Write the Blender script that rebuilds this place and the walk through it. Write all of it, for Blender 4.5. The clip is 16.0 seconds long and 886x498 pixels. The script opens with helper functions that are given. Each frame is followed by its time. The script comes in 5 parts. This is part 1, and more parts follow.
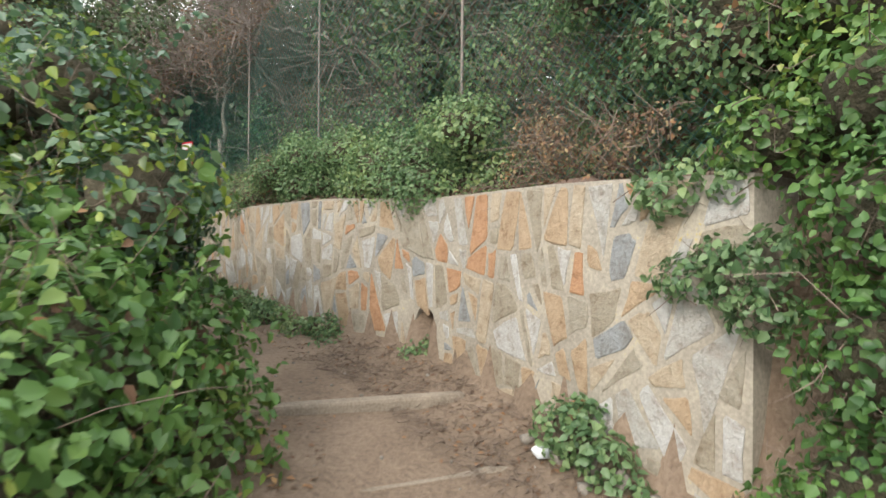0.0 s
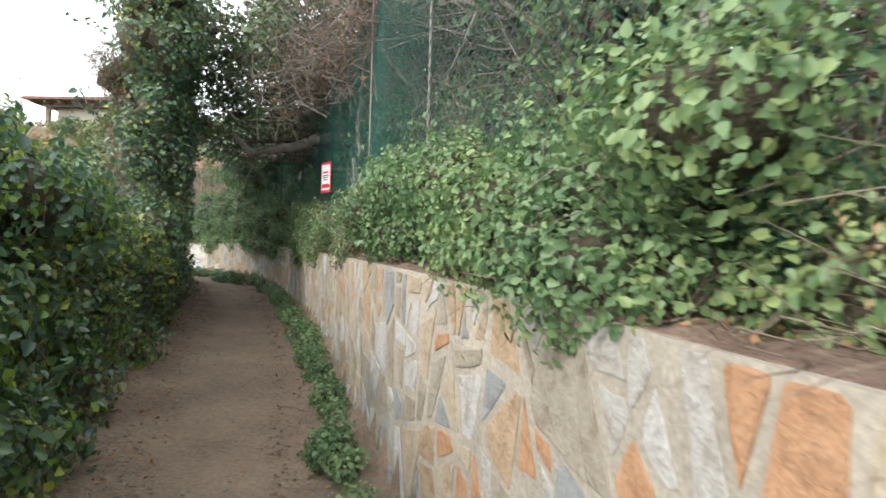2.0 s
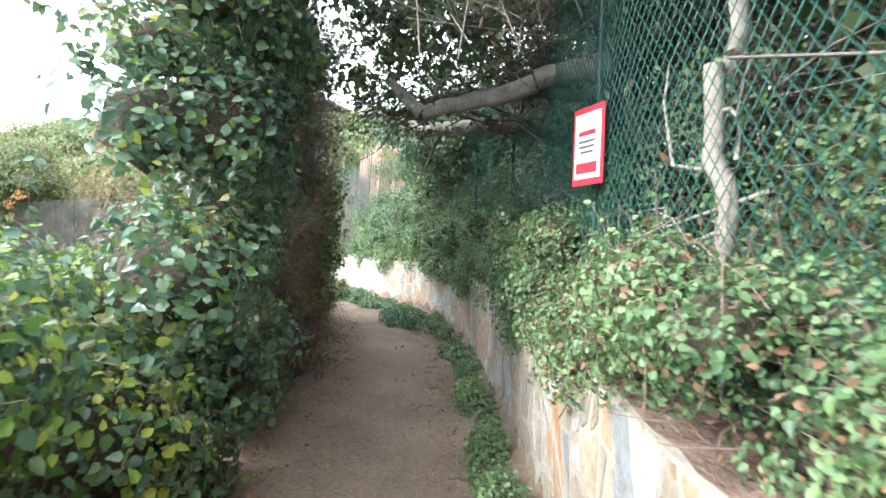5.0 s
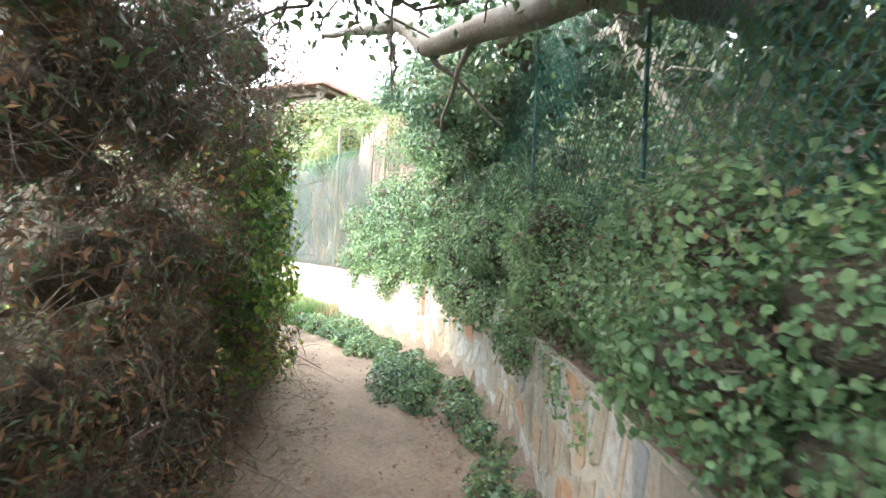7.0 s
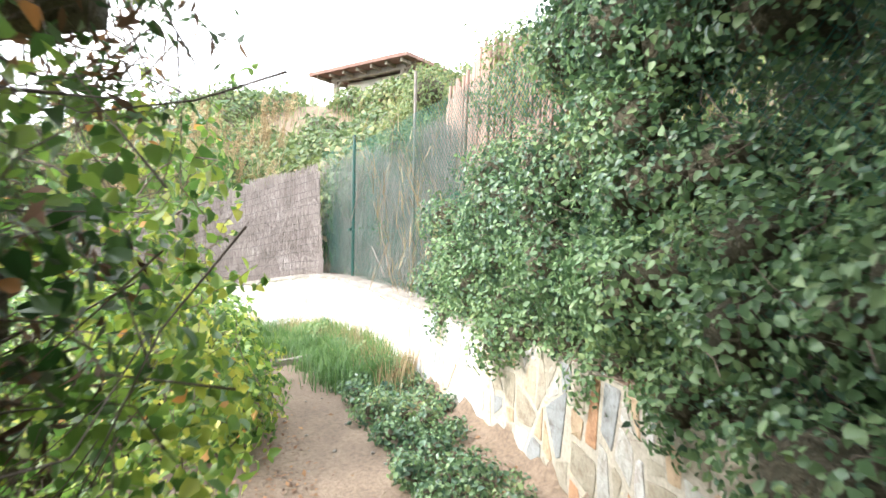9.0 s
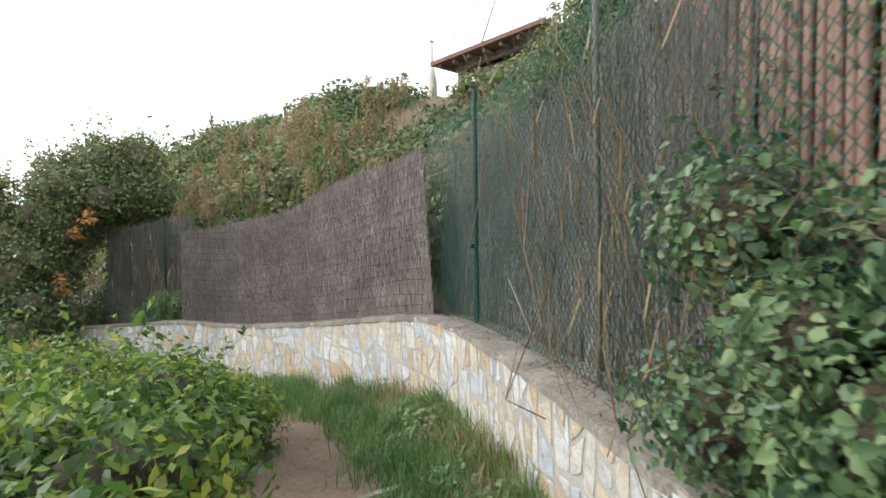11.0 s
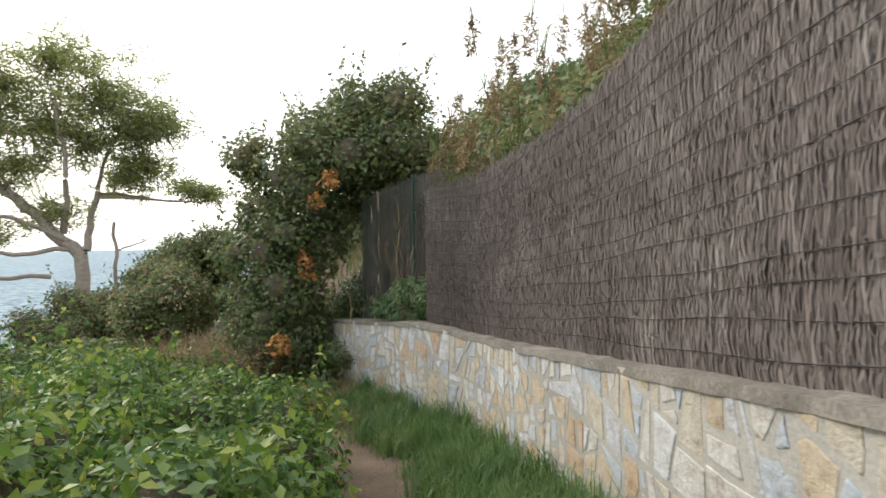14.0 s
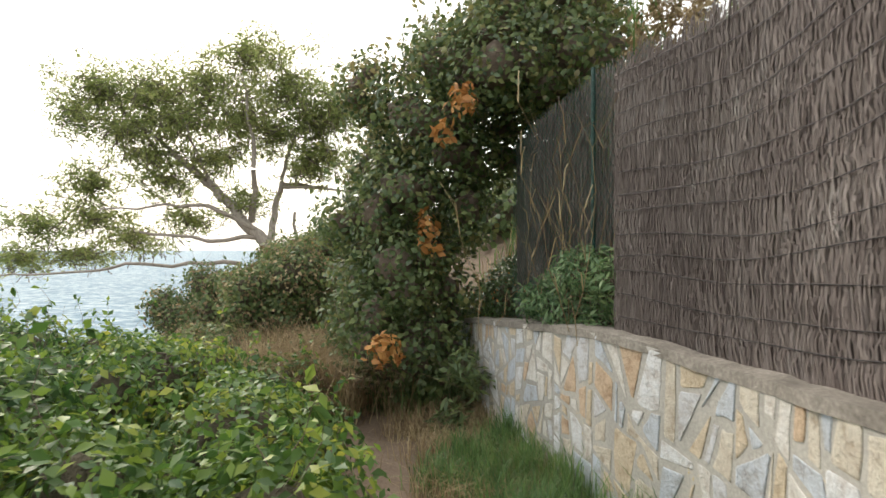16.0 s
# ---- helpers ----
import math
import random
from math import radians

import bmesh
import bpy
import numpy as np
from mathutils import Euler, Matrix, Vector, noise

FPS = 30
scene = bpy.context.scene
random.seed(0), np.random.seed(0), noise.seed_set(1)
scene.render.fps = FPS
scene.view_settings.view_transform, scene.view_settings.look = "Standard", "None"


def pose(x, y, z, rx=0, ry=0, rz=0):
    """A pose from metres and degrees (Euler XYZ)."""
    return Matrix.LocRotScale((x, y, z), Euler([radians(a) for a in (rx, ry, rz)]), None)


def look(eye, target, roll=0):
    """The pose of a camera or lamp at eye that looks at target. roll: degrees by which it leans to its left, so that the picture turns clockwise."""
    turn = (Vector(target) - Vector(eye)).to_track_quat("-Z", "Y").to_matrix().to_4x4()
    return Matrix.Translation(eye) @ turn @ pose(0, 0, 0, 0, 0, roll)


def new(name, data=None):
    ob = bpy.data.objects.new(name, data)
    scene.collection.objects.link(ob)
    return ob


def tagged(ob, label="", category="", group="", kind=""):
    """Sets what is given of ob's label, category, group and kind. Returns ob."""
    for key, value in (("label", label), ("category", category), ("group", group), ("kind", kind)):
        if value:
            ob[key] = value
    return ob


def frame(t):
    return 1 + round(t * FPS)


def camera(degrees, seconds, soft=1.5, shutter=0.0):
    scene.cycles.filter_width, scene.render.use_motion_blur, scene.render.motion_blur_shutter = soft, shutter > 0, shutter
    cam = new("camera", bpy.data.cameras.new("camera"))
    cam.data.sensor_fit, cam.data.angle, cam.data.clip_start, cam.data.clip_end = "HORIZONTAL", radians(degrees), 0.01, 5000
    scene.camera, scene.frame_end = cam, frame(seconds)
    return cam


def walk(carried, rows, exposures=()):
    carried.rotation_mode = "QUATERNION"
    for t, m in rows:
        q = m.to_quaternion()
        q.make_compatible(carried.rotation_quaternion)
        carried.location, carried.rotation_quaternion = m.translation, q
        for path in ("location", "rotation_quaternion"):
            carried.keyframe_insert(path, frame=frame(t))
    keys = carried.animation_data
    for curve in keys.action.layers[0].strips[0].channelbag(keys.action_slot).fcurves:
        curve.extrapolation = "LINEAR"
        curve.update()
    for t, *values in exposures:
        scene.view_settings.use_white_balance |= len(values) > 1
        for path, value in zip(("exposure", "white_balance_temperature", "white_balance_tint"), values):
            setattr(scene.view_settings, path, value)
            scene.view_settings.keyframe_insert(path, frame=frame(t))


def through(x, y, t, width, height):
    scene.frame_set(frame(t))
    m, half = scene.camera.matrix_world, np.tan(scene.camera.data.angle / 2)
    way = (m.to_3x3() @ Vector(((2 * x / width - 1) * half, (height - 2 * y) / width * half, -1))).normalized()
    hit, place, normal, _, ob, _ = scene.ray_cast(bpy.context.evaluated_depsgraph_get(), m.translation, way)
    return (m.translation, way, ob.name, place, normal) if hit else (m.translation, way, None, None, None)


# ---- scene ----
cam = camera(77.2, 16.0, shutter=0.2)
PATH = [
    (0, (0.021, -0.001, 1.391), (0.008, 1.999, 1.399), 0.5),
    (0.5, (0.239, 0.483, 1.57), (0.24, 2.482, 1.617), 1.1),
    (0.9, (0.261, 0.885, 1.701), (0.203, 2.884, 1.732), 0.6),
    (1, (0.258, 0.996, 1.715), (0.158, 2.993, 1.74), 0.5),
    (1.5, (0.198, 1.591, 1.803), (-0.225, 3.546, 1.823), 1.1),
    (2, (0.025, 2.31, 1.881), (-0.703, 4.173, 1.898), 1.6),
    (2.5, (-0.374, 2.823, 2.054), (-1.346, 4.57, 2.056), 2.4),
    (3, (-0.723, 3.425, 2.115), (-1.823, 5.095, 2.108), 2.4),
    (3.5, (-1.203, 3.939, 2.23), (-2.396, 5.545, 2.207), 2.1),
    (4, (-1.693, 4.453, 2.295), (-2.949, 6.009, 2.268), 2.3),
    (4.2, (-1.835, 4.699, 2.269), (-3.102, 6.246, 2.241), 2.1),
    (6.3, (-3.845, 7.146, 2.322), (-5.211, 8.607, 2.315), 2.7),
    (6.5, (-4.004, 7.381, 2.305), (-5.365, 8.847, 2.3), 2.4),
    (7, (-4.544, 7.864, 2.363), (-5.925, 9.311, 2.357), 2.2),
    (7.5, (-5.054, 8.422, 2.409), (-6.503, 9.801, 2.401), 2.3),
    (8, (-5.694, 8.937, 2.501), (-7.166, 10.29, 2.484), 1.8),
    (8.2, (-5.971, 9.113, 2.483), (-7.481, 10.424, 2.457), 1.9),
    (10.3, (-8.728, 10.862, 2.658), (-10.451, 11.877, 2.619), -1.1),
    (10.5, (-9.01, 10.963, 2.628), (-10.77, 11.913, 2.593), -0.8),
    (11, (-9.597, 11.293, 2.643), (-11.443, 12.062, 2.622), -0.8),
    (11.5, (-10.289, 11.443, 2.67), (-12.197, 12.043, 2.646), -1.0),
    (12, (-10.992, 11.651, 2.65), (-12.961, 12.004, 2.627), -0.8),
    (12.5, (-11.705, 11.873, 2.577), (-13.688, 12.127, 2.557), -0.9),
    (13.5, (-13.146, 12.005, 2.473), (-15.146, 11.994, 2.447), -1.0),
    (14, (-13.726, 12.011, 2.304), (-15.699, 11.683, 2.282), -1.1),
    (14.5, (-14.402, 11.941, 2.187), (-16.34, 11.447, 2.166), -0.9),
    (15, (-15.035, 11.785, 2.072), (-16.922, 11.121, 2.064), -0.5),
    (15.5, (-15.795, 11.623, 1.941), (-17.623, 10.811, 1.94), -0.3),
    (16, (-16.499, 11.479, 1.88), (-18.253, 10.519, 1.883), 0.1),
]
EXPOSURES = [(0.0, 1.15, 6450, 10), (1.0, 1.1, 6350, 10), (2.0, 1.4, 6250, 10), (4.0, 1.95, 5800, 10), (6.3, 3.2, 5950, 10), (8.2, 3.15, 6150, 10), (10.3, 0.95, 6150, 10), (11.0, 0.85, 6200, 10), (12.0, 0.6, 6400, 10), (15.0, 0.6, 6550, 10), (16.0, 0.8, 6750, 10)]
walk(cam, [(t, look(eye, target, roll)) for t, eye, target, roll in PATH], EXPOSURES)

# ---- sky, sun ----
world = bpy.data.worlds.new("sky")
scene.world = world
world.use_nodes = True
wn, wl = world.node_tree.nodes, world.node_tree.links
sky = wn.new("ShaderNodeTexSky")
sky.sky_type = "NISHITA"
sky.sun_disc = False
sky.sun_elevation, sky.sun_rotation = radians(32), radians(215)
sky.dust_density = 4.0
veil = wn.new("ShaderNodeMixRGB")
veil.inputs[0].default_value = 0.8
veil.inputs[2].default_value = (9.8, 9.9, 9.8, 1)
wl.new(sky.outputs[0], veil.inputs[1])
wl.new(veil.outputs[0], wn["Background"].inputs[0])
wn["Background"].inputs[1].default_value = 0.13
sun_data = bpy.data.lights.new("sun", "SUN")
sun_data.energy, sun_data.angle, sun_data.color = 1.2, radians(14), (1.0, 0.93, 0.82)
sun = new("sun", sun_data)
sun.matrix_world = look((-30, -40, 35), (-9, 8, 0))

# ---- materials ----


def tree_of(name):
    m = bpy.data.materials.new(name)
    m.use_nodes = True
    return m, m.node_tree.nodes, m.node_tree.links, m.node_tree.nodes["Principled BSDF"]


def ramp_node(n, stops):
    r = n.new("ShaderNodeValToRGB")
    e = r.color_ramp.elements
    while len(e) < len(stops):
        e.new(0.5)
    for el, (p, c) in zip(e, stops):
        el.position, el.color = p, (*c, 1)
    return r


def noise_node(n, l, scale, detail=4, rough=0.6, coord="Object"):
    tc = n.new("ShaderNodeNewGeometry") if coord == "World" else n.new("ShaderNodeTexCoord")
    t = n.new("ShaderNodeTexNoise")
    t.inputs["Scale"].default_value, t.inputs["Detail"].default_value = scale, detail
    t.inputs["Roughness"].default_value = rough
    l.new(tc.outputs["Position" if coord == "World" else "Object"], t.inputs["Vector"])
    return t


def bump_to(n, l, bsdf, height, strength, distance):
    b = n.new("ShaderNodeBump")
    b.inputs["Strength"].default_value, b.inputs["Distance"].default_value = strength, distance
    l.new(height, b.inputs["Height"])
    l.new(b.outputs[0], bsdf.inputs["Normal"])


def mottled(name, stops, scale, fine, rough=0.85, bump=0.5, distance=0.01, metal=0.0):
    """Two scales of noise through a colour ramp, with relief."""
    m, n, l, p = tree_of(name)
    a, b = noise_node(n, l, scale, 5, 0.65, "World"), noise_node(n, l, fine, 3, 0.6, "World")
    mix = n.new("ShaderNodeMath")
    mix.operation = "MULTIPLY_ADD"
    mix.inputs[1].default_value = 0.45
    l.new(b.outputs[0], mix.inputs[0])
    half = n.new("ShaderNodeMath")
    half.operation = "MULTIPLY"
    half.inputs[1].default_value = 0.55
    l.new(a.outputs[0], half.inputs[0])
    l.new(half.outputs[0], mix.inputs[2])
    r = ramp_node(n, stops)
    l.new(mix.outputs[0], r.inputs[0])
    l.new(r.outputs[0], p.inputs["Base Color"])
    p.inputs["Roughness"].default_value, p.inputs["Metallic"].default_value = rough, metal
    bump_to(n, l, p, mix.outputs[0], bump, distance)
    return m


def leafy(name, stops, through=0.3, rough=0.45, patch=1.3, per="island"):
    """Leaves: each island its own tone, drifting in patches, partly translucent."""
    m, n, l, p = tree_of(name)
    g = n.new("ShaderNodeNewGeometry")
    t = noise_node(n, l, patch, 2, 0.5, "World")
    add = n.new("ShaderNodeMath")
    add.operation = "MULTIPLY_ADD"
    add.inputs[1].default_value = 0.7
    l.new(g.outputs["Random Per Island"], add.inputs[0])
    sub = n.new("ShaderNodeMath")
    sub.operation = "MULTIPLY_ADD"
    sub.inputs[1].default_value, sub.inputs[2].default_value = 1.2, -0.45
    l.new(t.outputs[0], sub.inputs[0])
    l.new(sub.outputs[0], add.inputs[2])
    r = ramp_node(n, stops)
    l.new(add.outputs[0], r.inputs[0])
    l.new(r.outputs[0], p.inputs["Base Color"])
    p.inputs["Roughness"].default_value = rough
    tr = n.new("ShaderNodeBsdfTranslucent")
    l.new(r.outputs[0], tr.inputs["Color"])
    mx = n.new("ShaderNodeMixShader")
    mx.inputs[0].default_value = through
    l.new(p.outputs[0], mx.inputs[1])
    l.new(tr.outputs[0], mx.inputs[2])
    l.new(mx.outputs[0], n["Material Output"].inputs["Surface"])
    return m


def stone_mat(name, stops):
    m, n, l, p = tree_of(name)
    info = n.new("ShaderNodeObjectInfo")
    r = ramp_node(n, stops)
    r.color_ramp.interpolation = "CONSTANT"
    l.new(info.outputs["Random"], r.inputs[0])
    a = noise_node(n, l, 13, 7, 0.72, "World")
    b = noise_node(n, l, 70, 4, 0.6, "World")
    st = ramp_node(n, [(0.33, (0.6, 0.5, 0.42)), (0.47, (0.95, 0.92, 0.88)), (0.56, (1.05, 1.04, 1.02)), (0.72, (1.18, 1.19, 1.22))])
    l.new(a.outputs[0], st.inputs[0])
    mul = n.new("ShaderNodeMixRGB")
    mul.blend_type = "MULTIPLY"
    mul.inputs[0].default_value = 0.85
    l.new(r.outputs[0], mul.inputs[1])
    l.new(st.outputs[0], mul.inputs[2])
    gr = ramp_node(n, [(0.3, (0.78, 0.78, 0.78)), (0.7, (1.1, 1.1, 1.1))])
    l.new(b.outputs[0], gr.inputs[0])
    mu2 = n.new("ShaderNodeMixRGB")
    mu2.blend_type = "MULTIPLY"
    mu2.inputs[0].default_value = 0.8
    l.new(mul.outputs[0], mu2.inputs[1])
    l.new(gr.outputs[0], mu2.inputs[2])
    l.new(mu2.outputs[0], p.inputs["Base Color"])
    p.inputs["Roughness"].default_value = 0.8
    ad = n.new("ShaderNodeMath")
    ad.operation = "MULTIPLY_ADD"
    ad.inputs[1].default_value = 0.25
    l.new(b.outputs[0], ad.inputs[0])
    l.new(a.outputs[0], ad.inputs[2])
    bump_to(n, l, p, ad.outputs[0], 0.8, 0.025)
    return m


def plain(name, colour, rough=0.6, metal=0.0):
    m, n, l, p = tree_of(name)
    t = noise_node(n, l, 25, 4, 0.6)
    r = ramp_node(n, [(0.3, tuple(c * 0.75 for c in colour)), (0.7, tuple(min(1, c * 1.1) for c in colour))])
    l.new(t.outputs[0], r.inputs[0])
    l.new(r.outputs[0], p.inputs["Base Color"])
    p.inputs["Roughness"].default_value, p.inputs["Metallic"].default_value = rough, metal
    return m


DIRT = mottled("trodden_earth", [(0.3, (0.075, 0.054, 0.038)), (0.5, (0.165, 0.12, 0.085)), (0.7, (0.25, 0.19, 0.14))], 1.6, 40, 0.95, 1.0, 0.03)
SOIL = mottled("crumbly_soil", [(0.3, (0.06, 0.04, 0.03)), (0.5, (0.15, 0.1, 0.075)), (0.7, (0.27, 0.2, 0.15))], 5, 60, 0.95, 1.0, 0.03)
MORTAR = mottled("mortar", [(0.3, (0.19, 0.17, 0.14)), (0.5, (0.32, 0.29, 0.24)), (0.6, (0.40, 0.36, 0.29)), (0.68, (0.46, 0.36, 0.13))], 2.2, 60, 0.95, 0.8, 0.01)
MORTAR_PALE = mottled("pale_mortar", [(0.3, (0.27, 0.255, 0.23)), (0.5, (0.4, 0.385, 0.35)), (0.6, (0.48, 0.455, 0.41)), (0.66, (0.52, 0.4, 0.13))], 1.6, 60, 0.95, 0.8, 0.01)
CONCRETE = mottled("weathered_concrete", [(0.3, (0.09, 0.08, 0.068)), (0.5, (0.2, 0.18, 0.155)), (0.62, (0.3, 0.275, 0.24)), (0.75, (0.4, 0.37, 0.33))], 3, 55, 0.95, 0.8, 0.01)
STONE_WARM = stone_mat("warm_stone", [(0.0, (0.36, 0.27, 0.18)), (0.17, (0.29, 0.265, 0.215)), (0.33, (0.36, 0.355, 0.335)), (0.45, (0.24, 0.255, 0.265)),
                                      (0.55, (0.28, 0.25, 0.195)), (0.69, (0.38, 0.32, 0.24)), (0.80, (0.41, 0.41, 0.40)), (0.92, (0.38, 0.22, 0.125))])
STONE_PALE = stone_mat("pale_stone", [(0.0, (0.56, 0.48, 0.36)), (0.2, (0.62, 0.61, 0.58)), (0.36, (0.48, 0.53, 0.59)), (0.54, (0.57, 0.53, 0.45)),
                                      (0.68, (0.64, 0.66, 0.68)), (0.82, (0.54, 0.41, 0.29)), (0.9, (0.55, 0.57, 0.60))])
BARK = mottled("bark", [(0.3, (0.06, 0.045, 0.035)), (0.55, (0.15, 0.12, 0.095)), (0.75, (0.28, 0.24, 0.2))], 12, 80, 0.9, 0.9, 0.01)
BARE = mottled("bare_grey_twigs", [(0.3, (0.11, 0.09, 0.075)), (0.55, (0.22, 0.185, 0.16)), (0.75, (0.36, 0.32, 0.28))], 7, 60, 0.95, 0.6, 0.01)
BARK_PALE = mottled("pale_bark", [(0.3, (0.14, 0.12, 0.10)), (0.55, (0.30, 0.27, 0.23)), (0.75, (0.44, 0.41, 0.36))], 10, 70, 0.9, 0.9, 0.01)
TWIG = mottled("dry_twigs", [(0.3, (0.09, 0.065, 0.05)), (0.55, (0.19, 0.145, 0.115)), (0.75, (0.32, 0.26, 0.21))], 9, 60, 0.95, 0.6, 0.01)
# dead-stem brown, darkened to stand in for the shade inside the bushes
SHADE = mottled("shaded_inner_stems", [(0.3, (0.05, 0.045, 0.028)), (0.55, (0.1, 0.085, 0.055)), (0.75, (0.17, 0.135, 0.09))], 14, 90, 1.0, 1.0, 0.05)
IVY = leafy("ivy_leaf", [(0.0, (0.035, 0.09, 0.025)), (0.4, (0.085, 0.18, 0.045)), (0.75, (0.12, 0.22, 0.05)), (1.0, (0.26, 0.32, 0.07))])
IVY_DEEP = leafy("deep_ivy_leaf", [(0.0, (0.04, 0.08, 0.055)), (0.5, (0.08, 0.15, 0.085)), (0.85, (0.14, 0.22, 0.1)), (1.0, (0.22, 0.19, 0.08))], 0.3, 0.33)
BRAMBLE = leafy("bramble_leaf", [(0.0, (0.03, 0.075, 0.02)), (0.4, (0.085, 0.17, 0.035)), (0.7, (0.2, 0.3, 0.05)), (1.0, (0.46, 0.46, 0.08))], 0.45)
NETTLE = leafy("nettle_leaf", [(0.0, (0.055, 0.12, 0.05)), (0.45, (0.14, 0.235, 0.105)), (0.8, (0.22, 0.32, 0.14)), (1.0, (0.28, 0.36, 0.14))], 0.4)
DARKLEAF = leafy("evergreen_leaf", [(0.0, (0.04, 0.07, 0.033)), (0.5, (0.08, 0.13, 0.055)), (0.85, (0.13, 0.19, 0.07)), (1.0, (0.2, 0.18, 0.08))], 0.3, 0.35)
HILLLEAF = leafy("hill_shrub_leaf", [(0.0, (0.06, 0.1, 0.04)), (0.45, (0.12, 0.17, 0.06)), (0.75, (0.19, 0.23, 0.08)), (1.0, (0.30, 0.25, 0.1))], 0.35, 0.6, 0.35)
PINELEAF = leafy("pine_needle", [(0.0, (0.15, 0.2, 0.07)), (0.5, (0.25, 0.3, 0.1)), (0.85, (0.35, 0.38, 0.14)), (1.0, (0.46, 0.45, 0.2))], 0.6, 0.6, 0.5)
GRASS = leafy("grass_blade", [(0.0, (0.05, 0.115, 0.035)), (0.5, (0.11, 0.21, 0.06)), (0.85, (0.18, 0.29, 0.08)), (1.0, (0.34, 0.33, 0.15))], 0.4)
STRAW = leafy("dry_grass", [(0.0, (0.16, 0.11, 0.06)), (0.5, (0.30, 0.22, 0.12)), (0.85, (0.44, 0.35, 0.2)), (1.0, (0.5, 0.42, 0.27))], 0.25, 0.8)
DEADLEAF = leafy("dead_leaf", [(0.0, (0.07, 0.04, 0.025)), (0.5, (0.16, 0.09, 0.05)), (0.85, (0.28, 0.15, 0.07)), (1.0, (0.36, 0.22, 0.1))], 0.15, 0.8)
RUSSET = leafy("russet_leaf", [(0.0, (0.3, 0.13, 0.04)), (0.6, (0.5, 0.24, 0.07)), (1.0, (0.6, 0.36, 0.13))], 0.3, 0.7)
HEATHER = leafy("brushwood_stick", [(0.0, (0.13, 0.102, 0.094)), (0.35, (0.195, 0.16, 0.147)), (0.7, (0.25, 0.212, 0.197)), (0.92, (0.31, 0.272, 0.255)), (1.0, (0.4, 0.362, 0.34))], 0.02, 0.85, 2.5)
CANE = leafy("split_cane", [(0.0, (0.15, 0.085, 0.065)), (0.5, (0.28, 0.17, 0.13)), (0.85, (0.4, 0.26, 0.2)), (1.0, (0.5, 0.38, 0.3))], 0.02, 0.6, 2.0)
GREENWIRE = plain("green_plastic_wire", (0.012, 0.11, 0.085), 0.45)
GREENPOST = plain("green_painted_steel", (0.008, 0.05, 0.04), 0.45)
GREYPOST = plain("rusty_steel", (0.2, 0.17, 0.15), 0.6, 0.3)
RED = plain("red_enamel", (0.55, 0.03, 0.05), 0.4)
WHITE = plain("white_enamel", (0.78, 0.78, 0.78), 0.4)
INK = plain("printed_ink", (0.12, 0.1, 0.12), 0.6)
TIMBER = mottled("weathered_timber", [(0.3, (0.10, 0.08, 0.06)), (0.55, (0.24, 0.2, 0.155)), (0.75, (0.34, 0.29, 0.23))], 6, 90, 0.9, 0.7, 0.01)
TILEROOF = mottled("roof_covering", [(0.3, (0.10, 0.055, 0.045)), (0.55, (0.2, 0.11, 0.085)), (0.75, (0.27, 0.17, 0.13))], 3, 30, 0.9, 0.5, 0.02)
RENDERED = mottled("cream_render", [(0.3, (0.5, 0.46, 0.38)), (0.6, (0.66, 0.62, 0.54))], 2, 30, 0.9, 0.3, 0.01)
LITTER = plain("crumpled_plastic", (0.7, 0.74, 0.78), 0.4)

# ---- the line of the wall: x, y, top, trodden ground beside it ----
LINE = [(4.6, -3.2, 1.5, 0.1), (2.3, 0.1, 1.55, 0.2), (1.07, 1.9, 1.67, 0.36), (0.54, 2.69, 1.72, 0.48), (-0.13, 3.68, 1.74, 0.62), (-0.92, 4.42, 1.80, 0.70),
        (-1.93, 5.60, 1.83, 0.78), (-2.88, 6.80, 1.84, 0.88), (-3.9, 7.95, 1.87, 0.96), (-6.05, 10.15, 1.93, 1.12), (-7.3, 11.13, 1.98, 1.22),
        (-8.86, 11.9, 1.98, 1.27), (-10.65, 12.42, 1.97, 1.25), (-12.5, 12.85, 1.98, 1.18), (-14.35, 13.0, 1.97, 1.05), (-16.5, 12.45, 1.68, 0.75),
        (-17.95, 11.88, 1.50, 0.5), (-18.94, 11.43, 1.40, 0.40), (-19.65, 10.75, 1.41, 0.33), (-20.7, 9.75, 1.29, 0.28), (-21.9, 8.75, 1.12, 0.25), (-23.2, 7.1, 0.8, 0.27), (-25.0, 5.0, 0.6, 0.3),
        (-28.5, 2.2, 0.5, 0.2), (-36.0, 2.5, 0.0, 0.0), (-60.0, 12.0, 0.0, 0.0)]


def spline(rows, step):
    p = np.array(rows, float)
    p = np.vstack([2 * p[0] - p[1], p, 2 * p[-1] - p[-2]])
    out = []
    for i in range(1, len(p) - 2):
        k = max(2, int(np.linalg.norm(p[i + 1, :2] - p[i, :2]) / step))
        u = np.linspace(0, 1, k, endpoint=False)[:, None]
        a, b, c, d = p[i - 1], p[i], p[i + 1], p[i + 2]
        out.append(0.5 * (2 * b + (c - a) * u + (2 * a - 5 * b + 4 * c - d) * u ** 2 + (3 * b - a - 3 * c + d) * u ** 3))
    return np.vstack(out + [p[-2][None]])


